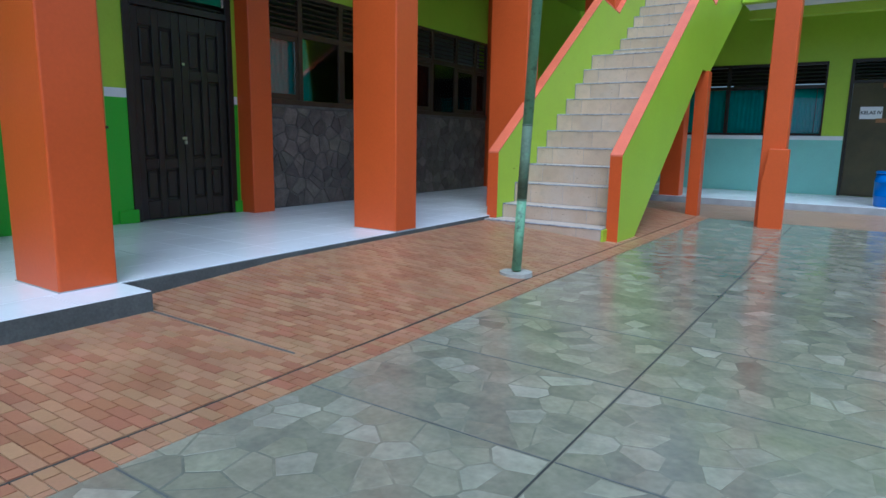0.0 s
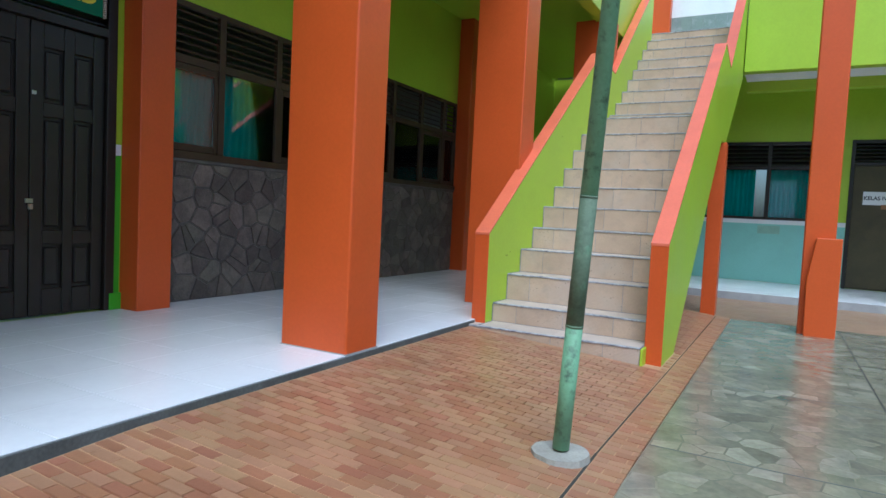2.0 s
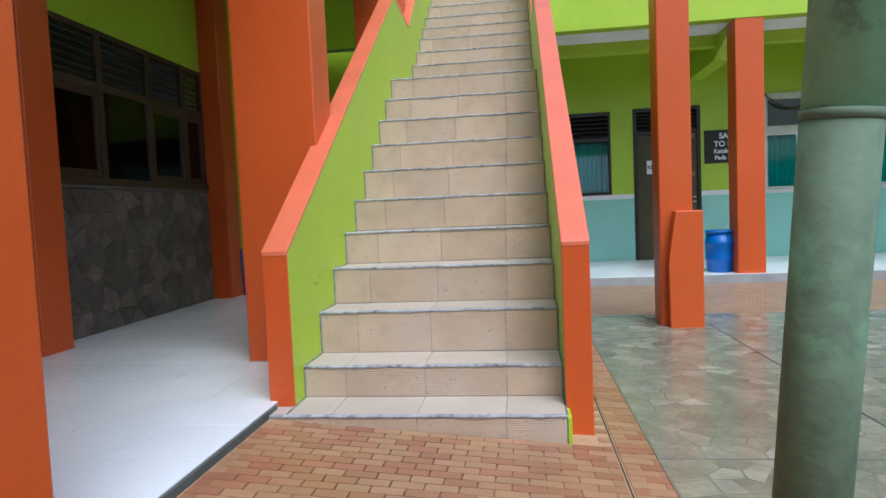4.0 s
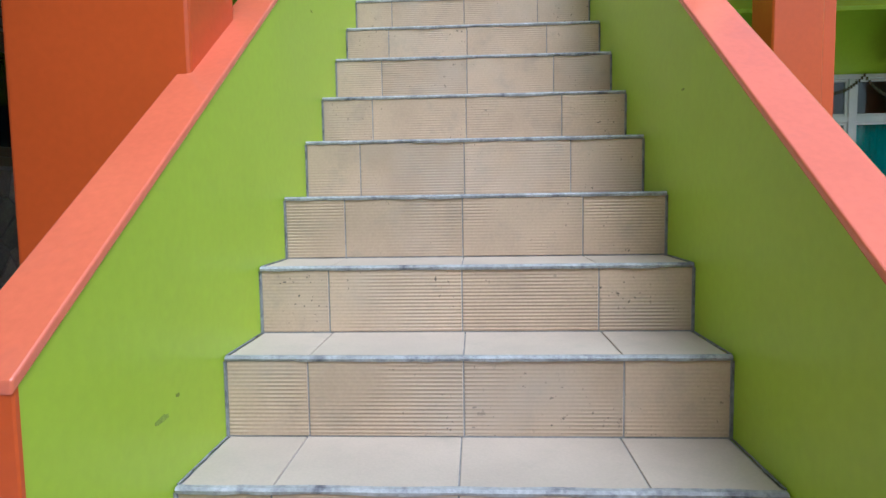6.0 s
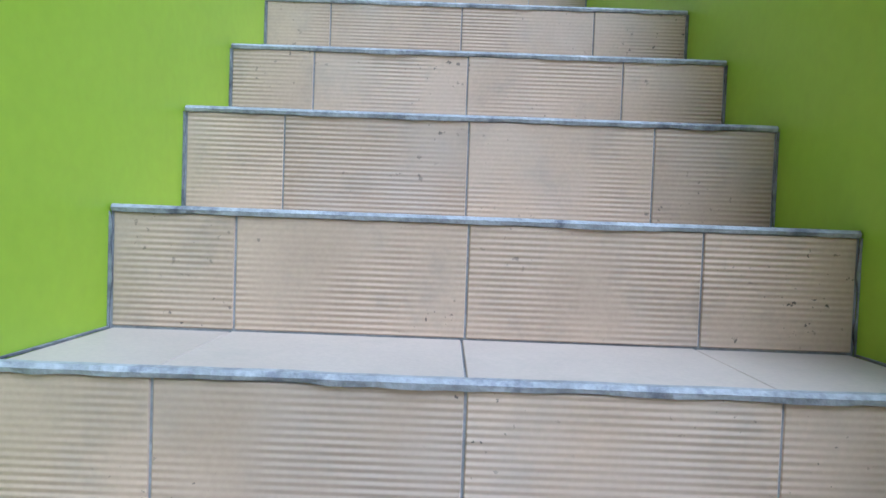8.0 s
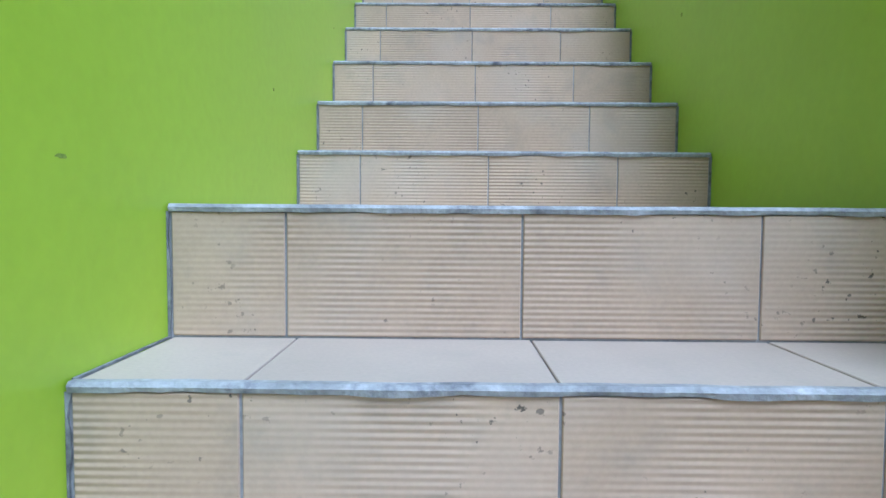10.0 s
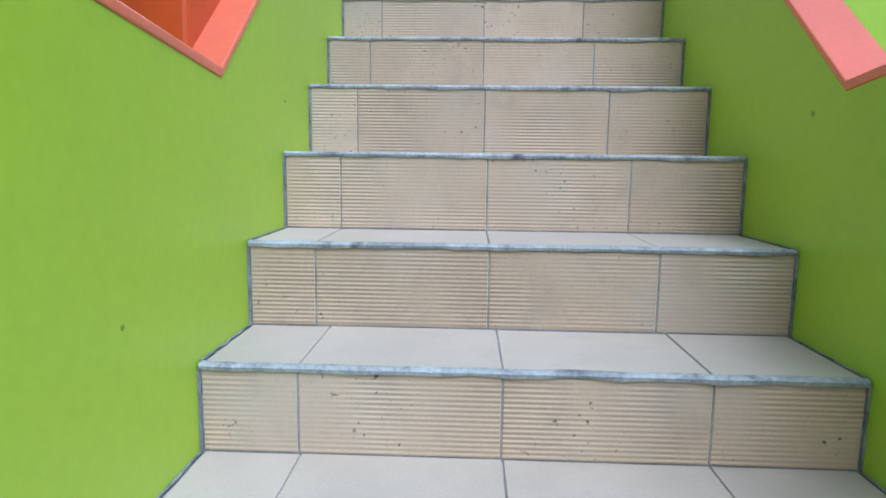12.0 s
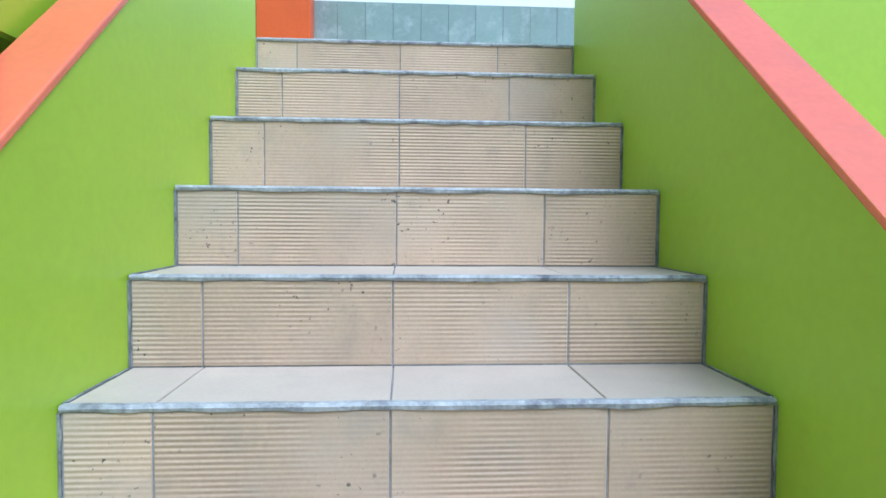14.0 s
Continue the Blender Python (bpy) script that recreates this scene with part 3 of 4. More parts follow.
RAIL_TOPS = [(0.15, 0.915), (3.22, 3.135), (3.98, 3.055), (5.985, 4.74), (6.205, 4.925)]
UNDER = [(6.205, 3.44), (3.95, 2.09), (3.48, 2.09), (0.72, 0.0), (0.72, -0.28), (0.15, -0.28)]
for side in (-1, 1):
    x0, x1 = sorted((side * SW, side * (SW + RAIL)))
    bm = bmesh.new()
    TOPS = [(p[0], p[1] - (0.018 if side > 0 and p[0] > 3.9 else 0.0)) for p in RAIL_TOPS]
    under = UNDER if side > 0 else [(6.205, 3.44), (3.95, 2.09), (3.48, 2.09), (0.98, 0.188), (0.98, 0.1), (0.15, 0.1)]
    prism(bm, TOPS + under, "x", x0, x1)
    rail = part("parapet", bm, LIME, stair, "lime green painted parapet")
    bm = bmesh.new()
    lower = [(p[0], p[1] + 0.001) for p in TOPS]
    upper = [(p[0], p[1] + 0.022) for p in TOPS]
    lower[0], upper[0] = (0.135, lower[0][1] - 0.012), (0.135, upper[0][1] - 0.010)
    prism(bm, lower + upper[::-1], "x", x0 - 0.004, x1 + 0.004, bevel=0.004)
    part("coping", bm, ORANGE_SHEEN, rail, "orange painted coping with pink sky sheen in its colour")
    block("newel_face", ORANGE, (x0 - 0.002, x1 + 0.002, 0.138, 0.152, 0.10 if side < 0 else -0.25, 0.924), rail, "orange painted end face", 0.003)
stair_tile("riser_tile", -0.738, -SW + 0.002, 0.002, 0.02, -0.05, 0.152, RISER)
stair_tile("tread_tile", -0.738, -SW + 0.002, 0.018, 0.136, 0.02, 0.1635, TREAD)
block("nosing", NOSING, (-0.738, -SW + 0.004, -0.003, 0.018, 0.150, 0.1655), stair, "", 0.003)
block("step_end", LIME, (SW - 0.004, SW + 0.014, -0.003, 0.137, -0.2, 0.155), stair, "lime painted end of the lowest step", 0.003)
for x0, x1 in ((0.645, 0.815), (-0.772, -0.60)):
    leg = block("support_column", ORANGE, (x0, x1, 3.72, 3.94, -0.28, 2.095), stair, "orange column under the landing", 0.006)

# ---- columns ----


def column(x0, x1, y0, y1, z0, z1, label, group):
    base = empty("column", ((x0 + x1) / 2, (y0 + y1) / 2, z0), label, "column", group)
    part("shaft", box(bmesh.new(), x0, x1, y0, y1, z0, z1, bevel=0.012, segments=2), ORANGE, base)
    return base


for y in (-10.5, -7.55, -4.60, -1.64, 0.95, 4.02):
    c = column(-1.256, EX, y, y + 0.325, FZ - 0.01, 3.83 if y < 4 else 3.83, "thick orange painted column on the white walkway edge", "walkway columns")
    block("skirt_line", GROUT, (-1.26, EX + 0.0015, y - 0.0035, y + 0.3285, FZ - 0.01, FZ + 0.006), c, "grey joint at the foot")
    block("upper_shaft", ORANGE, (-1.256, -0.985, y, y + 0.325, 4.2, 7.3), c)
for x, d in ((-0.36, 0.36), (3.33, 0.36), (7.0, 0.36)):
    column(x, x + d, 6.0, 6.34, FZ2 - 0.01, 3.435, "orange column on the far walkway edge", "far walkway columns")
yard = empty("yard_column", (1.85, 3.1, CZ), "tall orange yard column with a slanted block at its foot", "column")
block("shaft", ORANGE, (1.69, 1.975, 2.99, 3.27, -0.1, 7.4), yard, "", 0.01)
bm = bmesh.new()
prism(bm, [(1.745, -0.1), (2.03, -0.1), (2.03, 1.0), (1.80, 1.0), (1.735, 0.55)], "y", 2.87, 2.988, bevel=0.008)
part("foot_block", bm, ORANGE, yard, "orange slanted foot block")
for y in (-4.4, -1.525, 1.16, 4.02):
    p = empty("pilaster", (WX, y + 0.15, FZ), "orange painted pilaster on the classroom wall", "pilaster", "wall pilasters")
    block("shaft", ORANGE, (WX + 0.001, -2.85, y, y + 0.30, FZ - 0.004, 4.05), p, "", 0.008)
p = empty("upper_pilaster", (-0.92, 8.3, 4.2), "coral orange pilaster upstairs", "pilaster")
block("shaft", ORANGE, (-1.12, -0.73, 8.2, 8.385, 4.19, 7.3), p, "", 0.008)

# ---- windows ----


def slats(parent, axis, at, u0, u1, z0, z1, count, material, tilt=0.03, name="slat"):
    for i in range(count):
        z = z0 + (z1 - z0) * (i + 0.5) / count
        bm = bmesh.new()
        if axis == "x":
            prism(bm, [(at - 0.028, z + tilt * 0.5), (at + 0.028, z - tilt * 0.5), (at + 0.028, z - tilt * 0.5 + 0.009), (at - 0.028, z + tilt * 0.5 + 0.009)], "y", u0, u1)
        else:
            prism(bm, [(at - 0.028, z - tilt * 0.5), (at + 0.028, z + tilt * 0.5), (at + 0.028, z + tilt * 0.5 + 0.009), (at - 0.028, z - tilt * 0.5 + 0.009)], "x", u0, u1)
        part(name, bm, material, parent)


def cloth(axis, at, u0, u1, z0, z1, seed, label, group):
    rnd = random.Random(seed)
    bm = bmesh.new()
    n, rows = int((u1 - u0) / 0.012), 6
    ph, f = rnd.random() * 6, 70 + 20 * rnd.random()
    grid = []
    for k in range(rows + 1):
        z = z0 + (z1 - z0) * k / rows
        line = []
        for i in range(n + 1):
            u = u0 + (u1 - u0) * i / n
            d = 0.016 * math.sin(f * u + ph + 0.5 * math.sin(7 * u)) * (1 - 0.4 * k / rows) + 0.01 * math.sin(5 * u + k)
            line.append(bm.verts.new((at + d, u, z) if axis == "x" else (u, at + d, z)))
        grid.append(line)
    for a, b in zip(grid, grid[1:]):
        for i in range(n):
            bm.faces.new((a[i], a[i + 1], b[i + 1], b[i])).smooth = True
    ob = part("curtain", bm, CURTAIN)
    mod = ob.modifiers.new("thickness", "SOLIDIFY")
    mod.thickness = 0.003
    return tagged(ob, label, "curtain", group)


def bar(parent, axis, at0, at1, u0, u1, z0, z1, material, name="frame_bar", bevel=0.003):
    d = (at0, at1, u0, u1, z0, z1) if axis == "x" else (u0, u1, at0, at1, z0, z1)
    return block(name, material, d, parent, "", bevel)


def pane(parent, axis, at, u0, u1, z0, z1, name="pane"):
    ob = bar(parent, axis, at - 0.002, at + 0.002, u0, u1, z0, z1, GLASS, name, 0.0)
    ob.visible_shadow = False
    return ob


def west_window(name, y0, y1, posts, label):
    w = empty(name, (WX, (y0 + y1) / 2, WZ0), label, "window", "", "structure")
    a, b = WX - 0.038, WX + 0.012
    for u in [y0] + posts + [y1]:
        lo, hi = max(y0, u - 0.035), min(y1, u + 0.035)
        bar(w, "x", a, b, lo, hi, WZ0 + 0.064, WZ1, WOODF, "post")
    bar(w, "x", a, b + 0.02, y0, y1, WZ0, WZ0 + 0.062, WOODF, "window_sill")
    us = [y0] + posts + [y1]
    for k, (u, v) in enumerate(zip(us, us[1:])):
        bar(w, "x", a + 0.004, b - 0.004, u + 0.036, v - 0.036, 2.24, 2.31, WOODF, "transom")
        bar(w, "x", a + 0.004, b - 0.004, u + 0.036, v - 0.036, WZ1 - 0.05, WZ1, WOODF, "head")
        slats(w, "x", WX - 0.028, u + 0.037, v - 0.037, 2.32, WZ1 - 0.055, 6, WOODF)
        if k == 1:
            # one fixed pane, straight into the frame
            pane(w, "x", WX - 0.015, u + 0.036, v - 0.036, WZ0 + 0.063, 2.239)
            continue
        # opening sash
        for p, q in ((u + 0.037, u + 0.076), (v - 0.076, v - 0.037)):
            bar(w, "x", WX - 0.035, WX + 0.002, p, q, WZ0 + 0.066, 2.237, WOODF, "sash_stile")
        bar(w, "x", WX - 0.035, WX + 0.002, u + 0.077, v - 0.077, WZ0 + 0.066, WZ0 + 0.13, WOODF, "sash_rail")
        bar(w, "x", WX - 0.035, WX + 0.002, u + 0.077, v - 0.077, 2.18, 2.237, WOODF, "sash_rail")
        pane(w, "x", WX - 0.015, u + 0.077, v - 0.077, WZ0 + 0.131, 2.179)
    return w


west_window("window_1", *W1, [-0.56, 0.16, 0.66], "brown wooden window with louvres above teal curtains")
west_window("window_2", *W2, [2.28, 2.99, 3.62], "brown wooden window with louvres and half drawn curtains")
for i, (a, b) in enumerate(((-1.19, 0.11), (0.20, 1.10), (1.50, 2.62), (2.74, 2.96))):
    cloth("x", WX - 0.068, a, b, WZ0 + 0.001, 2.28, 11 + i, "teal curtain hanging behind the classroom window", "classroom curtains")

w = empty("window_3", ((FWIN[0] + FWIN[1]) / 2, FY, FWIN[2]), "dark wooden far window with open louvres", "window", "", "structure")
us = [FWIN[0], 0.27, 1.17, FWIN[1]]
for u in us:
    bar(w, "y", FY - 0.012, FY + 0.1, max(FWIN[0], u - 0.035), min(FWIN[1], u + 0.035), FWIN[2] + 0.052, FWIN[3], WOOD, "post")
bar(w, "y", FY - 0.02, FY + 0.1, FWIN[0], FWIN[1], FWIN[2], FWIN[2] + 0.05, WOOD, "window_sill")
for u, v in zip(us, us[1:]):
    bar(w, "y", FY - 0.008, FY + 0.09, u + 0.036, v - 0.036, 2.17, 2.24, WOOD, "transom")
    bar(w, "y", FY - 0.008, FY + 0.09, u + 0.036, v - 0.036, FWIN[3] - 0.05, FWIN[3], WOOD, "head")
    slats(w, "y", FY + 0.04, u + 0.037, v - 0.037, 2.25, FWIN[3] - 0.06, 5, WOOD, 0.05)
    if u > 1.0:
        for i in range(8):
            z = FWIN[2] + 0.06 + i * 0.108
            bm = bmesh.new()
            prism(bm, [(FY + 0.02, z), (FY + 0.024, z), (FY + 0.05, z + 0.112), (FY + 0.046, z + 0.112)], "x", u + 0.04, v - 0.04)
            part("glass_louvre", bm, GLASS, w).visible_shadow = False
            bar(w, "y", FY + 0.018, FY + 0.052, v - 0.16, v - 0.15, z, z + 0.1, WOOD, "louvre_clip", 0.0)
    else:
        pane(w, "y", FY + 0.04, u + 0.037, v - 0.037, FWIN[2] + 0.052, 2.168)
for i, (a, b) in enumerate(((-0.58, 0.24), (0.30, 0.95), (1.20, 2.02))):
    cloth("y", FY + 0.135, a, b, FWIN[2] + 0.001, 2.2, 31 + i, "teal curtain in the far classroom window", "far classroom curtains")

w = empty("window_4", (6.2, FY, BWIN[2]), "wide far window with pale painted frames", "window", "", "structure")
us = [BWIN[0], 5.30, 6.20, 7.05, BWIN[1]]
for u in us:
    bar(w, "y", FY - 0.03, FY + 0.08, max(BWIN[0] - 0.03, u - 0.045), min(BWIN[1] + 0.03, u + 0.045), BWIN[2] + 0.062, BWIN[3] - 0.062, FRAMEW, "post")
bar(w, "y", FY - 0.03, FY + 0.08, BWIN[0] - 0.03, BWIN[1] + 0.03, BWIN[2] - 0.01, BWIN[2] + 0.06, FRAMEW, "window_sill")
bar(w, "y", FY - 0.03, FY + 0.08, BWIN[0] - 0.03, BWIN[1] + 0.03, BWIN[3] - 0.06, BWIN[3], FRAMEW, "head")
for i, (u, v) in enumerate(zip(us, us[1:])):
    bar(w, "y", FY - 0.024, FY + 0.07, u + 0.046, v - 0.046, 2.16, 2.24, FRAMEW, "transom")
    for z0, z1 in ((BWIN[2] + 0.064, 2.158), (2.242, BWIN[3] - 0.064)):
        for p, q in ((u + 0.047, u + 0.085), (v - 0.085, v - 0.047)):
            bar(w, "y", FY - 0.005, FY + 0.04, p, q, z0, z1, FRAMEW, "sash_stile")
        bar(w, "y", FY - 0.005, FY + 0.04, u + 0.086, v - 0.086, z0, z0 + 0.035, FRAMEW, "sash_rail")
        bar(w, "y", FY - 0.005, FY + 0.04, u + 0.086, v - 0.086, z1 - 0.035, z1, FRAMEW, "sash_rail")
        pane(w, "y", FY + 0.02, u + 0.086, v - 0.086, z0 + 0.036, z1 - 0.036)
    cloth("y", FY + 0.125, u + 0.05, v - (0.05 if i % 2 else 0.15), BWIN[2] + 0.001, 2.13, 51 + i, "teal curtain behind the pale framed window", "far classroom curtains")

# ---- doors ----
d = empty("door_1", (WX, -2.19, FZ), "closed dark panelled double door", "door", "", "structure")
y0, y1 = DOOR
ztop = 2.26
for a, b in ((y0, y0 + 0.075), (y1 - 0.075, y1)):
    block("jamb", WOOD, (WX - 0.13, WX + 0.02, a, b, FZ, 2.76), d, "", 0.004)
block("head", WOOD, (WX - 0.13, WX + 0.02, y0 + 0.076, y1 - 0.076, 2.69, 2.76), d, "", 0.004)
block("transom", WOOD, (WX - 0.13, WX + 0.024, y0 + 0.076, y1 - 0.076, ztop, ztop + 0.065), d, "", 0.004)
slats(d, "x", WX - 0.05, y0 + 0.077, y1 - 0.077, ztop + 0.07, 2.685, 5, WOOD)
mid = (y0 + y1) / 2
for a, b in ((y0 + 0.078, mid - 0.004), (mid + 0.004, y1 - 0.078)):
    leaf = block("door_leaf", WOOD, (WX - 0.075, WX - 0.045, a, b, FZ + 0.008, ztop - 0.004), d)
    wdt = b - a
    ys = [a + 0.0, a + 0.085, a + wdt / 2 - 0.035, a + wdt / 2 + 0.035, b - 0.085, b]
    zs = [FZ + 0.01, FZ + 0.20, FZ + 0.52, FZ + 0.62, FZ + 1.42, FZ + 1.52, FZ + 1.90, ztop - 0.006]
    for p, q in ((ys[0], ys[1]), (ys[2], ys[3]), (ys[4], ys[5])):
        block("stile", WOOD, (WX - 0.046, WX - 0.018, p, q, zs[0], zs[-1]), leaf, "", 0.004)
    for p, q in ((ys[1], ys[2]), (ys[3], ys[4])):
        for e, f in ((0, 1), (2, 3), (4, 5), (6, 7)):
            block("rail", WOOD, (WX - 0.046, WX - 0.02, p + 0.001, q - 0.001, zs[e], zs[f]), leaf, "", 0.005)
        for e, f in ((1, 2), (3, 4), (5, 6)):
            bm = bmesh.new()
            box(bm, WX - 0.046, WX - 0.026, p + 0.022, q - 0.022, zs[e] + 0.022, zs[f] - 0.022, bevel=0.012)
            part("raised_panel", bm, WOOD, leaf)
block("lock_plate", STEEL, (WX - 0.018, WX - 0.008, mid - 0.03, mid + 0.022, 1.00, 1.03), d, "steel hasp", 0.002)
block("padlock", STEEL, (WX - 0.012, WX + 0.008, mid - 0.016, mid + 0.016, 0.955, 0.995), d, "small steel padlock", 0.005)
block("bolt", STEEL, (WX - 0.018, WX - 0.010, mid + 0.01, mid + 0.04, FZ + 1.56, FZ + 1.585), d, "brass bolt", 0.002)

s = empty("room_sign", (WX + 0.03, -2.2, 2.4), "green hanging room sign with yellow letters and pale fringe", "sign")
block("board", SIGNG, (WX + 0.028, WX + 0.045, -2.69, -1.72, 2.39, 2.80), s, "", 0.003)
TURNX = Matrix(((0, 0, 1, 0), (1, 0, 0, 0), (0, 1, 0, 0), (0, 0, 0, 1)))
letters("RUANG", 0.155, YELLOW, s, Matrix.Translation((WX + 0.0475, -2.205, 2.68)) @ TURNX)
letters("DRUMBAND", 0.155, YELLOW, s, Matrix.Translation((WX + 0.0475, -2.205, 2.51)) @ TURNX)
for y in (-2.705, -1.72):
    bm = bmesh.new()
    for i in range(26):
        tube(bm, (WX + 0.05, y, 2.385 + i * 0.016), (WX + 0.05, y + 0.022, 2.397 + i * 0.016), 0.006, 6)
    part("fringe", bm, FRINGE, s, "pale twisted fringe")

p = empty("wall_poster", (WX + 0.01, -3.25, 1.2), "yellow poster with small blue marks on the green wall", "poster")
block("sheet", POSTER, (WX + 0.008, WX + 0.014, -3.42, -3.02, 1.12, 2.6), p)
for i in range(5):
    block("printed_bar", BLUE, (WX + 0.014, WX + 0.0155, -3.34, -3.22 + 0.03 * (i % 2), 1.32 + 0.24 * i, 1.37 + 0.24 * i), p)
block("bottom_rod", WOODF, (WX + 0.007, WX + 0.03, -3.43, -3.01, 1.095, 1.119), p)

d = empty("door_2", (3.0, FY, FZ2), "closed worn dark door with a paper notice", "door", "", "structure")
a, b = FDOOR[0], FDOOR[1]
for p, q in ((a, a + 0.06), (b - 0.06, b)):
    block("jamb", WOOD, (p, q, FY - 0.015, FY + 0.1, FZ2, 2.70), d, "", 0.004)
block("head", WOOD, (a + 0.061, b - 0.061, FY - 0.015, FY + 0.1, 2.64, 2.70), d, "", 0.004)
block("transom", WOOD, (a + 0.061, b - 0.061, FY - 0.015, FY + 0.1, 2.25, 2.31), d, "", 0.004)
slats(d, "y", FY + 0.03, a + 0.062, b - 0.062, 2.32, 2.635, 5, WOOD)
leaf = block("door_leaf", DOORB, (a + 0.063, b - 0.063, FY + 0.005, FY + 0.04, FZ2 + 0.01, 2.247), d, "worn olive brown door leaf", 0.003)
for z in (2.15, 1.50):
    block("batten", PLANK, (2.98 if z > 2 else 2.93, b - 0.10, FY - 0.006, FY + 0.005, z, z + 0.08), leaf, "raw wooden batten", 0.003)
block("notice", PAPER, (2.66, 3.02, FY - 0.002, FY + 0.0045, 1.57, 1.80), leaf, "white paper notice")
TURNY = Matrix(((1, 0, 0, 0), (0, 0, -1, 0), (0, 1, 0, 0), (0, 0, 0, 1)))
letters("KELAS IV", 0.088, INK, leaf, Matrix.Translation((2.84, FY - 0.003, 1.685)) @ TURNY, extrude=0.0005)
for z in (1.13, 1.05):
    block("handle", STEEL, (b - 0.14, b - 0.09, FY - 0.03, FY + 0.005, z, z + 0.03), leaf, "steel latch", 0.004)

s = empty("warning_sign", (3.95, FY, 1.7), "black wall sign with white lettering", "sign")
block("board", BLACK, (3.62, 4.32, FY - 0.02, FY - 0.001, 1.70, 2.26), s, "", 0.003)
for txt, x, z, h in (("SAY", 3.97, 2.155, 0.13), ("TO D", 3.93, 2.02, 0.13), ("Katakan", 3.93, 1.90, 0.10), ("Pada N", 3.93, 1.79, 0.10)):
    letters(txt, h, PAPER, s, Matrix.Translation((x, FY - 0.0215, z)) @ TURNY, extrude=0.0005)

# ---- loose things ----
sp = empty("wall_speaker", (5.85, 8.3, 2.8), "black loudspeaker box on a wall bracket", "loudspeaker")
bm = bmesh.new()
prism(bm, [(5.56, 8.02), (6.14, 7.93), (6.24, 8.30), (5.72, 8.40)], "z", 2.83, 3.52, bevel=0.02)
part("cabinet", bm, BLACK, sp)
block("grille", JOINT, (5.62, 6.08, 7.93, 7.985, 2.9, 3.46), sp, "dark grille", 0.01)
block("bracket", STEEL, (5.86, 5.98, 8.3, 8.5, 3.08, 3.20), sp, "steel bracket", 0.004)

g = bmesh.new()
for k in range(4):
    x0, x1 = 4.6 + 0.42 * k * 2, 4.6 + 0.42 * (k + 1) * 2
    for i in range(24):
        f0 = i / 24
        x = x0 + (x1 - x0) * f0
        z = 2.80 - 0.30 * 4 * f0 * (1 - f0) * (1.0 if k % 2 else 0.8)
        box(g, x - 0.012, x + 0.012, FY - 0.06, FY - 0.045, z - 0.022, z + 0.022)
tagged(part("paper_garland", g, GARLAND), "dark paper chain garland across the window head", "garland")

bn = empty("waste_barrel", (3.2, 6.33, FZ2), "blue plastic drum used as a bin", "barrel")
bm = lathe(bmesh.new(), [(0.155, FZ2), (0.17, FZ2 + 0.02), (0.185, FZ2 + 0.16), (0.192, FZ2 + 0.17), (0.192, FZ2 + 0.2), (0.19, FZ2 + 0.21), (0.192, FZ2 + 0.38), (0.197, FZ2 + 0.39), (0.197, FZ2 + 0.42), (0.19, FZ2 + 0.43), (0.175, FZ2 + 0.54)], 3.2, 6.33, 32)
part("drum", bm, BLUE, bn)
part("rim", lathe(bmesh.new(), [(0.178, FZ2 + 0.535), (0.19, FZ2 + 0.54), (0.19, FZ2 + 0.575), (0.17, FZ2 + 0.58)], 3.2, 6.33, 32), BLUE, bn)

pole = empty("green_pole", (0.725, -2.04, 0.05), "thin green painted metal pole in a concrete foot", "pole")
for z0, z1, r, m in ((0.09, 0.62, 0.036, POLE), (0.62, 1.165, 0.0366, POLE2), (1.165, 6.6, 0.036, POLE)):
    bm = bmesh.new()
    tube(bm, (0.7225 + 0.061 * z0, -2.04 - 0.036 * z0, z0), (0.7225 + 0.061 * z1, -2.04 - 0.036 * z1, z1), r, 20)
    part("pole_length", bm, m, pole, "weathered dark green length" if m is POLE2 else "")
for z in (0.62, 1.16, 3.2):
    part("weld_ring", tube(bmesh.new(), (0.7225 + 0.061 * z, -2.04 - 0.036 * z, z), (0.7225 + 0.061 * (z + 0.01), -2.04 - 0.036 * (z + 0.01), z + 0.01), 0.0376, 20), POLE2, pole)
bm = bmesh.new()
rnd = random.Random(3)
rs = [0.125 + 0.012 * rnd.random() for i in range(22)]
lo = [bm.verts.new((0.728 + rs[i] * math.cos(i * math.tau / 22), -2.045 + rs[i] * math.sin(i * math.tau / 22), 0.0)) for i in range(22)]
hi = [bm.verts.new((0.728 + 0.93 * rs[i] * math.cos(i * math.tau / 22), -2.045 + 0.93 * rs[i] * math.sin(i * math.tau / 22), 0.078)) for i in range(22)]
bm.faces.new(hi)
for i in range(22):
    bm.faces.new((lo[i], lo[(i + 1) % 22], hi[(i + 1) % 22], hi[i]))
part("concrete_foot", bm, PAD, pole, "round rough concrete foot")

bm = bmesh.new()
tube(bm, (-2.80, 4.24, FZ), (-2.83, 4.262, FZ + 0.55), 0.013, 10)
tagged(part("broom_stick", bm, PURPLE), "violet plastic stick leaning on the pilaster", "stick")

# marks on the parapet and mint wall
def smear(name, material, axis, at, u, z, w, h, seed, parent):
    rnd = random.Random(seed)
    pts = []
    for i in range(14):
        an = math.tau * i / 14
        r = 0.55 + 0.45 * rnd.random()
        pts.append((u + w * r * math.cos(an), z + h * r * math.sin(an)))
    return part(name, prism(bmesh.new(), pts, axis, *at), material, parent)


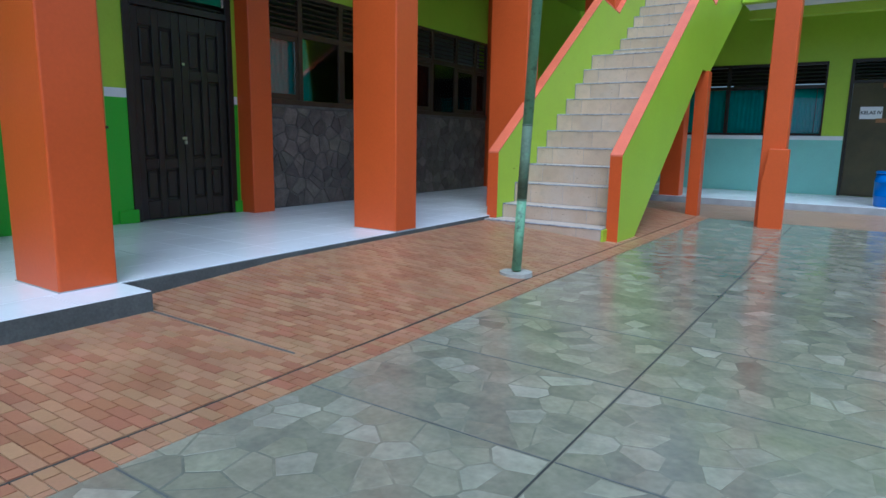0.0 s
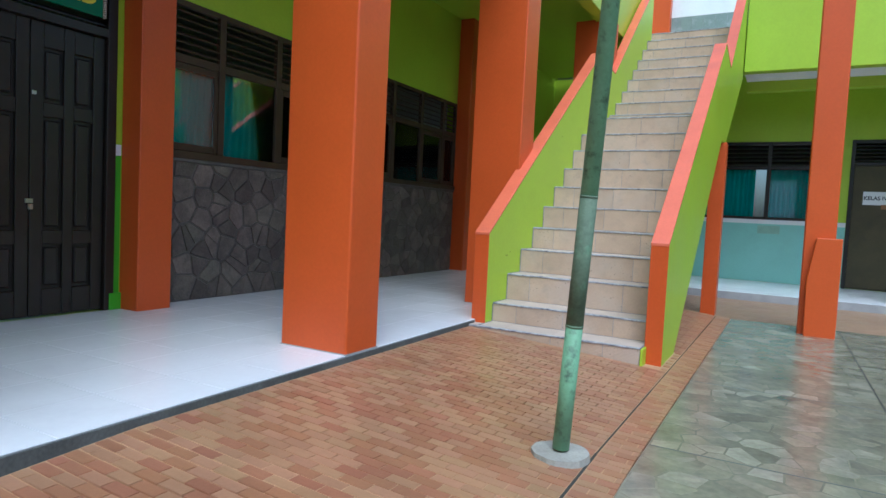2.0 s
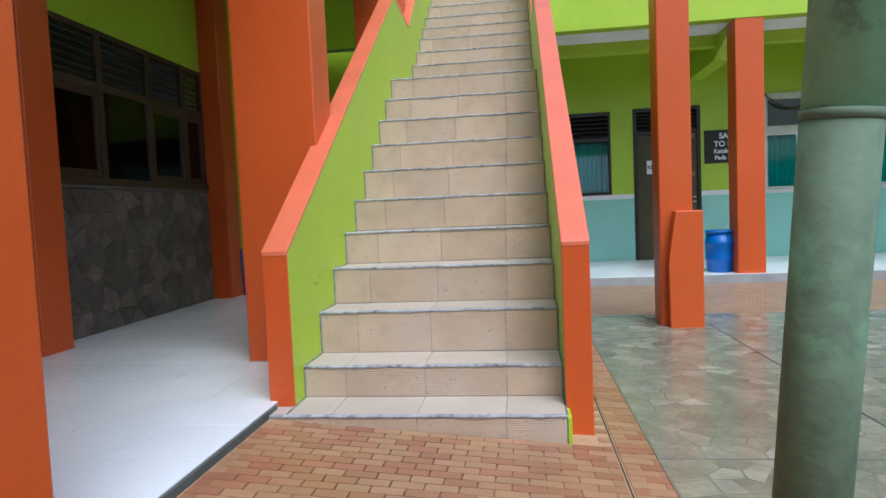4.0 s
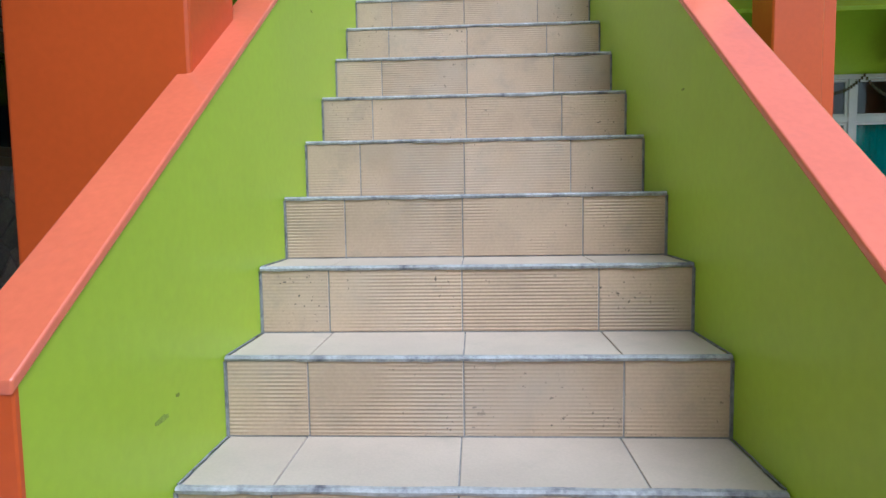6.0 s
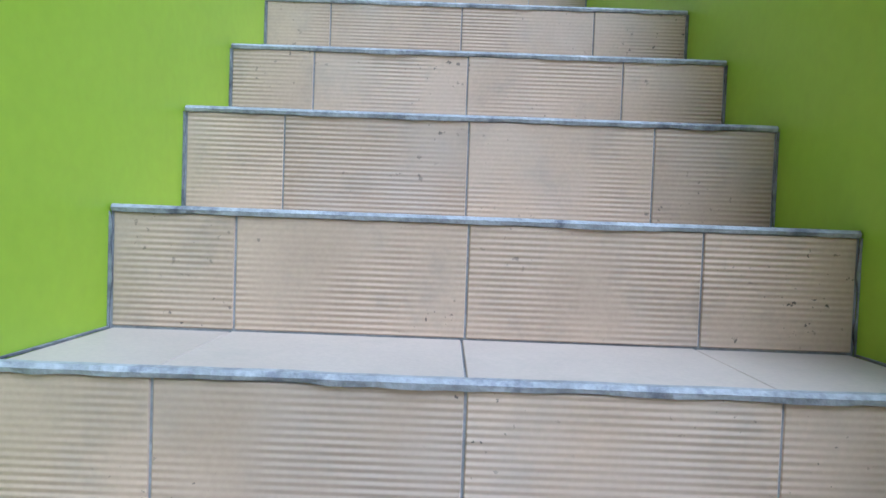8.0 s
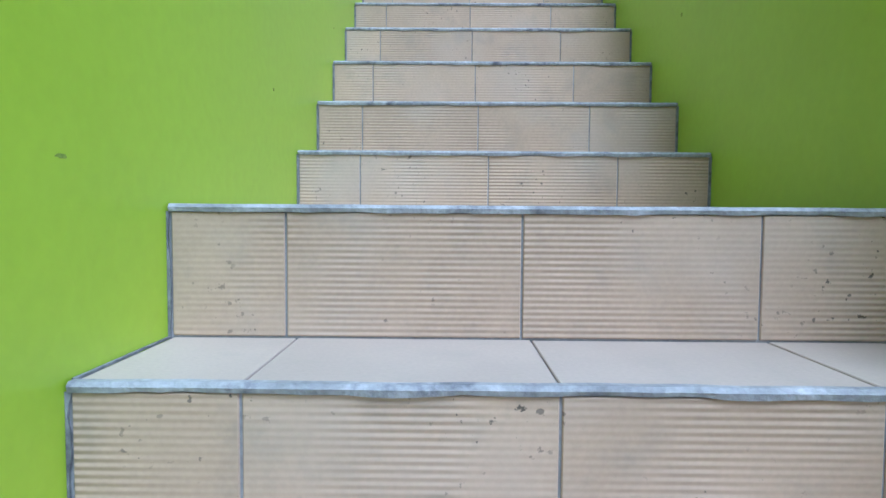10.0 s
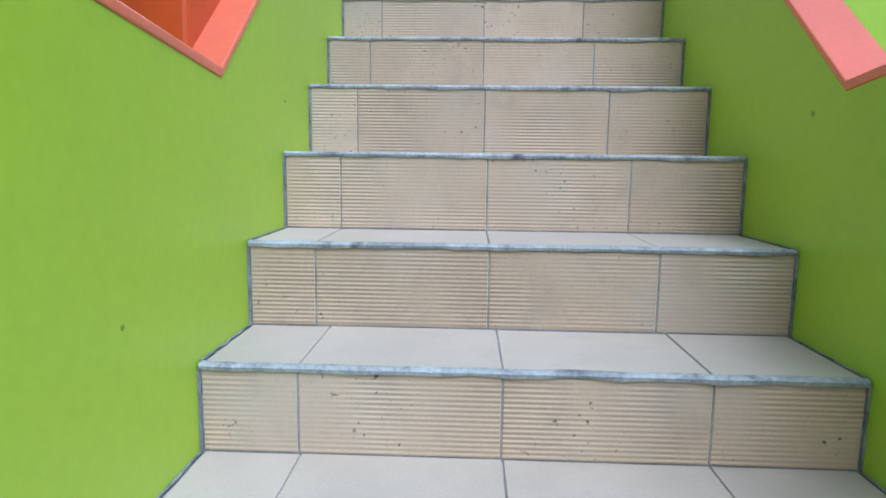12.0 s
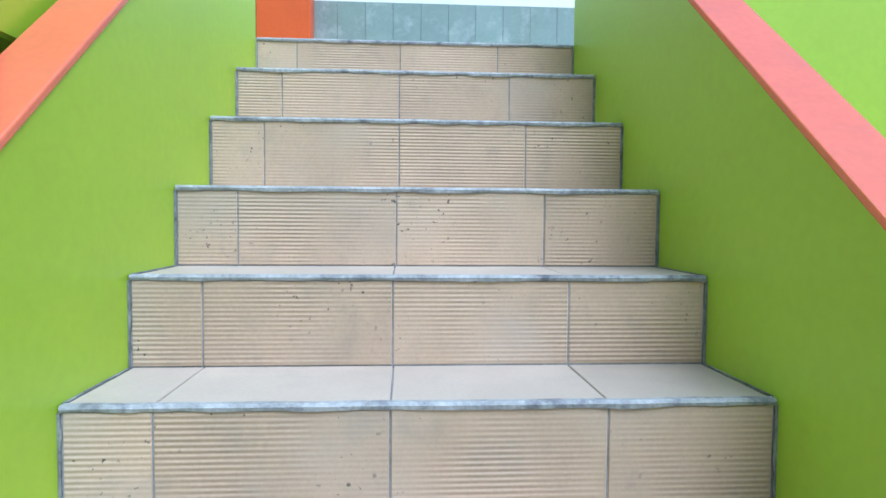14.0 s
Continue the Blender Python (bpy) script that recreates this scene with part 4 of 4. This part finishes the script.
SMUDGE = surface("grey_smudge", (0.25, 0.34, 0.05), 0.6, 0.3, 30, 120, 0.1, 0.3)
FADED = surface("faded_mint_patch", (0.30, 0.47, 0.36), 0.5, 0.1, 6, 60, 0.05, 0.3)
for k, (y, z, w, h) in enumerate(((0.55, 0.72, 0.035, 0.010), (0.62, 0.75, 0.012, 0.006), (1.9, 1.95, 0.02, 0.006), (3.55, 2.62, 0.008, 0.006), (4.45, 3.05, 0.006, 0.005), (2.6, 2.35, 0.015, 0.004))):
    smear("smudge", SMUDGE, "x", (-SW - 0.001, -SW + 0.0006), y, z, w, h, 60 + k, stair)
for k, (y, z, w, h) in enumerate(((4.10, 3.00, 0.012, 0.008), (1.3, 1.5, 0.02, 0.005)  )):
    smear("smudge", SMUDGE, "x", (SW - 0.0006, SW + 0.001), y, z, w, h, 80 + k, stair)
block("faded_patch", FADED, (1.05, 1.42, FY - 0.0052, FY, 0.98, 1.13), wall_north, "faded patch of paint")

# ---- pieces: stones, tiles, pavers ----
def west_stone(u, v, d):
    return (WX + 0.003 + 0.017 * d, u, v)


for a, b in ((-1.224, 1.159), (1.461, 4.019)):
    base = block("stone_cladding", MORTAR, (WX, WX + 0.008, a, b, FZ, WZ0 - 0.001), wall_west, "dark natural stone cladding")
    for i, c in enumerate(cells(a + 0.005, b - 0.005, FZ + 0.002, WZ0 - 0.03, 0.17, 0.008, int(10 + a * 10), 1.0)):
        me = slab_mesh("stone", [c], west_stone, 0.012, STONE)
        ob = new("stone", me)
        ob.parent = base
    block("stone_cap", MORTAR, (WX + 0.009, WX + 0.026, a, b, WZ0 - 0.03, WZ0 - 0.001), base, "cement cap strip", 0.004)

# white floor tiles share a mesh
def tile_mesh(name, sx, sy, h, material, bevel=0.002):
    bm = box(bmesh.new(), 0, sx, 0, sy, -h, 0)
    for v in bm.verts:
        if v.co.z > -h / 2:
            v.co.x += bevel if v.co.x < sx / 2 else -bevel
            v.co.y += bevel if v.co.y < sy / 2 else -bevel
    me = bpy.data.meshes.new(name)
    bm.to_mesh(me)
    bm.free()
    me.materials.append(material)
    return me


def lay(me, parent, x, y, z, name, tilt=0.0):
    ob = new(name, me)
    ob.parent = parent
    ob.matrix_basis = pose(x, y, z, 0, tilt, 0)
    return ob


TS = 0.39
full = tile_mesh("floor_tile", TS - 0.003, TS - 0.003, 0.004, WTILE, 0.001)
n_x = 6
for i in range(n_x):
    for k in range(42):
        y = -8.0 + k * TS
        if y + TS < FY:
            lay(full, walkway, EX - (i + 1) * TS + 0.001, y, FZ, "floor_tile")
porch_tile = tile_mesh("floor_tile", 0.318, TS - 0.003, 0.004, WTILE, 0.001)
for k in range(9):
    lay(porch_tile, walkway, EX + 0.003, -4.262 - (k + 1) * TS, FZ, "floor_tile")
bm = bmesh.new()
for i in range(29):
    for k in range(6):
        box(bm, EX + 0.008 + i * 0.4, EX + 0.005 + (i + 1) * 0.4, 5.952 + k * 0.42, 5.949 + (k + 1) * 0.42, FZ2 - 0.006, FZ2)
tagged(part("far_floor_tiles", bm, WTILE, far_walk), kind="stuff")

# upper dado tiles
dt = tile_mesh("wall_tile", 0.205, 0.295, 0.006, DADO, 0.001)
for k in range(3):
    for i in range(24):
        ob = new("wall_tile", dt)
        ob.parent = upper_wall
        ob.matrix_basis = Matrix.Translation((-2.22 + i * 0.208, 8.384, 4.20 + k * 0.30)) @ Matrix.Rotation(radians(90), 4, "X")

# clay pavers, long side across the path, half bond
BL, BW = 0.126, 0.058
slope = math.degrees(math.atan2(0.15 - court_z(-1.3), BX - EX))
brick_me = tile_mesh("paver", BL - 0.004, BW - 0.004, 0.012, BRICK, 0.0012)
rest_v, rest_f = [], []
rnd = random.Random(8)
QUAD = ((4, 5, 6, 7), (0, 1, 5, 4), (1, 2, 6, 5), (2, 3, 7, 6), (3, 0, 4, 7))


def loose_paver(x, y, z0, z1, w, d, lists):
    v, f = lists
    n = len(v)
    e = 0.0012
    v += [(x, y, z0 - 0.012), (x + w, y, z1 - 0.012), (x + w, y + d, z1 - 0.012), (x, y + d, z0 - 0.012),
          (x + e, y + e, z0), (x + w - e, y + e, z1), (x + w - e, y + d - e, z1), (x + e, y + d - e, z0)]
    f += [[n + q for q in face] for face in QUAD]


GROOVE = 0.845
count = 0
rows = int((3.62 + 9.0) / BW)
for r in range(rows):
    y = -9.0 + r * BW
    x_start = EX + 0.016 if y > -4.25 else -0.415
    for strip0, strip1 in ((x_start, GROOVE + skew(y) - 0.007), (GROOVE + skew(y) + 0.007, BX + skew(y) - 0.002)):
        x = strip0 - (BL / 2 if r % 2 else 0)
        while x < strip1 - 0.008:
            a, b = max(x, strip0), min(x + BL, strip1)
            x += BL
            if b - a < 0.008:
                continue
            z0, z1 = (max(brick_z(e, y + BW / 2), court_z(y) + 0.003) for e in (a, b))
            if y > -0.01 and -SW - RAIL < a < SW + RAIL and y < 0.75:
                continue
            near = -1.9 < y < -0.55 and abs(b - a - BL) < 1e-6 and count < 295
            if near:
                count += 1
                ob = new("paver", brick_me)
                ob.parent = path
                ob.matrix_basis = pose(a + 0.0025, y + 0.0025, z0 + 0.0015 * rnd.random(), 0, slope, 0)
            else:
                h = 0.0015 * rnd.random()
                loose_paver(a + 0.0025, y + 0.0025, z0 + h, z1 + h, b - a - 0.004, BW - 0.004, (rest_v, rest_f))
me = bpy.data.meshes.new("pavers")
me.from_pydata(rest_v, [], rest_f)
me.materials.append(BRICK)
tagged(new("pavers", me), kind="stuff").parent = path
rest_v, rest_f = [], []
for r in range(int((5.93 - 3.63) / BW)):
    y = 3.63 + r * BW
    x = -0.71 - (BL / 2 if r % 2 else 0)
    while x < 10.9:
        if x > -0.72:
            loose_paver(x + 0.0025, y + 0.0025, CZ, CZ, BL - 0.004, BW - 0.004, (rest_v, rest_f))
        x += BL
me = bpy.data.meshes.new("pavers")
me.from_pydata(rest_v, [], rest_f)
me.materials.append(BRICK_GLOSS)
tagged(new("pavers", me), kind="stuff").parent = far_path
for y0, y1, half in ((-9.0, -4.3, 0.007), (-4.3, -3.0, 0.007), (-3.0, -1.9, 0.006), (-1.9, -0.6, 0.004), (-0.6, 3.6, 0.0025)):
    bm = box(bmesh.new(), GROOVE - half, GROOVE + half, y0, y1, -0.1, 0.0)
    for v in bm.verts:
        v.co.x += skew(v.co.y)
        if v.co.z > -0.05:
            v.co.z = max(brick_z(GROOVE, v.co.y), court_z(v.co.y)) - 0.0005
    part("drain_joint", bm, JOINT, path, "dark open joint")
bm = box(bmesh.new(), -0.41, GROOVE + skew(-4.27) - 0.008, -4.281, -4.265, -0.1, 0.0)
for v in bm.verts:
    if v.co.z > -0.05:
        v.co.z = brick_z(v.co.x, v.co.y) + 0.002
part("cross_joint", bm, CEMENT, path, "cement cross joint")

# courtyard flagstones: panels with dark joints between them
def court_stone(u, v, d):
    return (u, v, court_z(v) - 0.001 + 0.0016 * d)


xs = [BX, 2.11, 3.35, 4.7, 6.05, 7.4, 8.75, 10.98]
ys = [-11.9, -9.2, -6.8, -5.3, -4.49, -3.74, -2.99, -1.6, -0.1, 1.4, 2.5, 3.61]
near_stones, far_stones = [], []
flag_rnd = random.Random(21)
for i, (x0, x1) in enumerate(zip(xs, xs[1:])):
    for k, (y0, y1) in enumerate(zip(ys, ys[1:])):
        found = cells(x0 + 0.006, x1 - 0.006, y0 + 0.006, y1 - 0.006, 0.125, 0.006, 100 + i * 20 + k, 1.0)
        found = [c for c in found if flag_rnd.random() < 0.66]
        (near_stones if i < 2 and -5.4 < y0 < -0.2 else far_stones).extend(found)
for c in near_stones[:300]:
    ob = new("flagstone", slab_mesh("flagstone", [c], court_stone, 0.003, FLAG))
    ob.parent = court
tagged(new("flagstones", slab_mesh("flagstones", near_stones[300:] + far_stones, court_stone, 0.003, FLAG)), kind="stuff").parent = court
for x in xs[1:-1]:
    bm = box(bmesh.new(), x - 0.004, x + 0.004, -11.9, 3.6, -0.5, 0.0)
    for v in bm.verts:
        v.co.z = court_z(v.co.y) + (0.0012 if v.co.z > -0.2 else -0.01)
    part("long_joint", bm, JOINT, court, "dark joint between panels")
for y in ys[1:-1]:
    for x0, x1 in zip(xs, xs[1:]):
        part("cross_joint", box(bmesh.new(), x0 + 0.007, x1 - 0.007, y - 0.0028, y + 0.0028, court_z(y) - 0.01, court_z(y) + 0.0013), CEMENT, court)
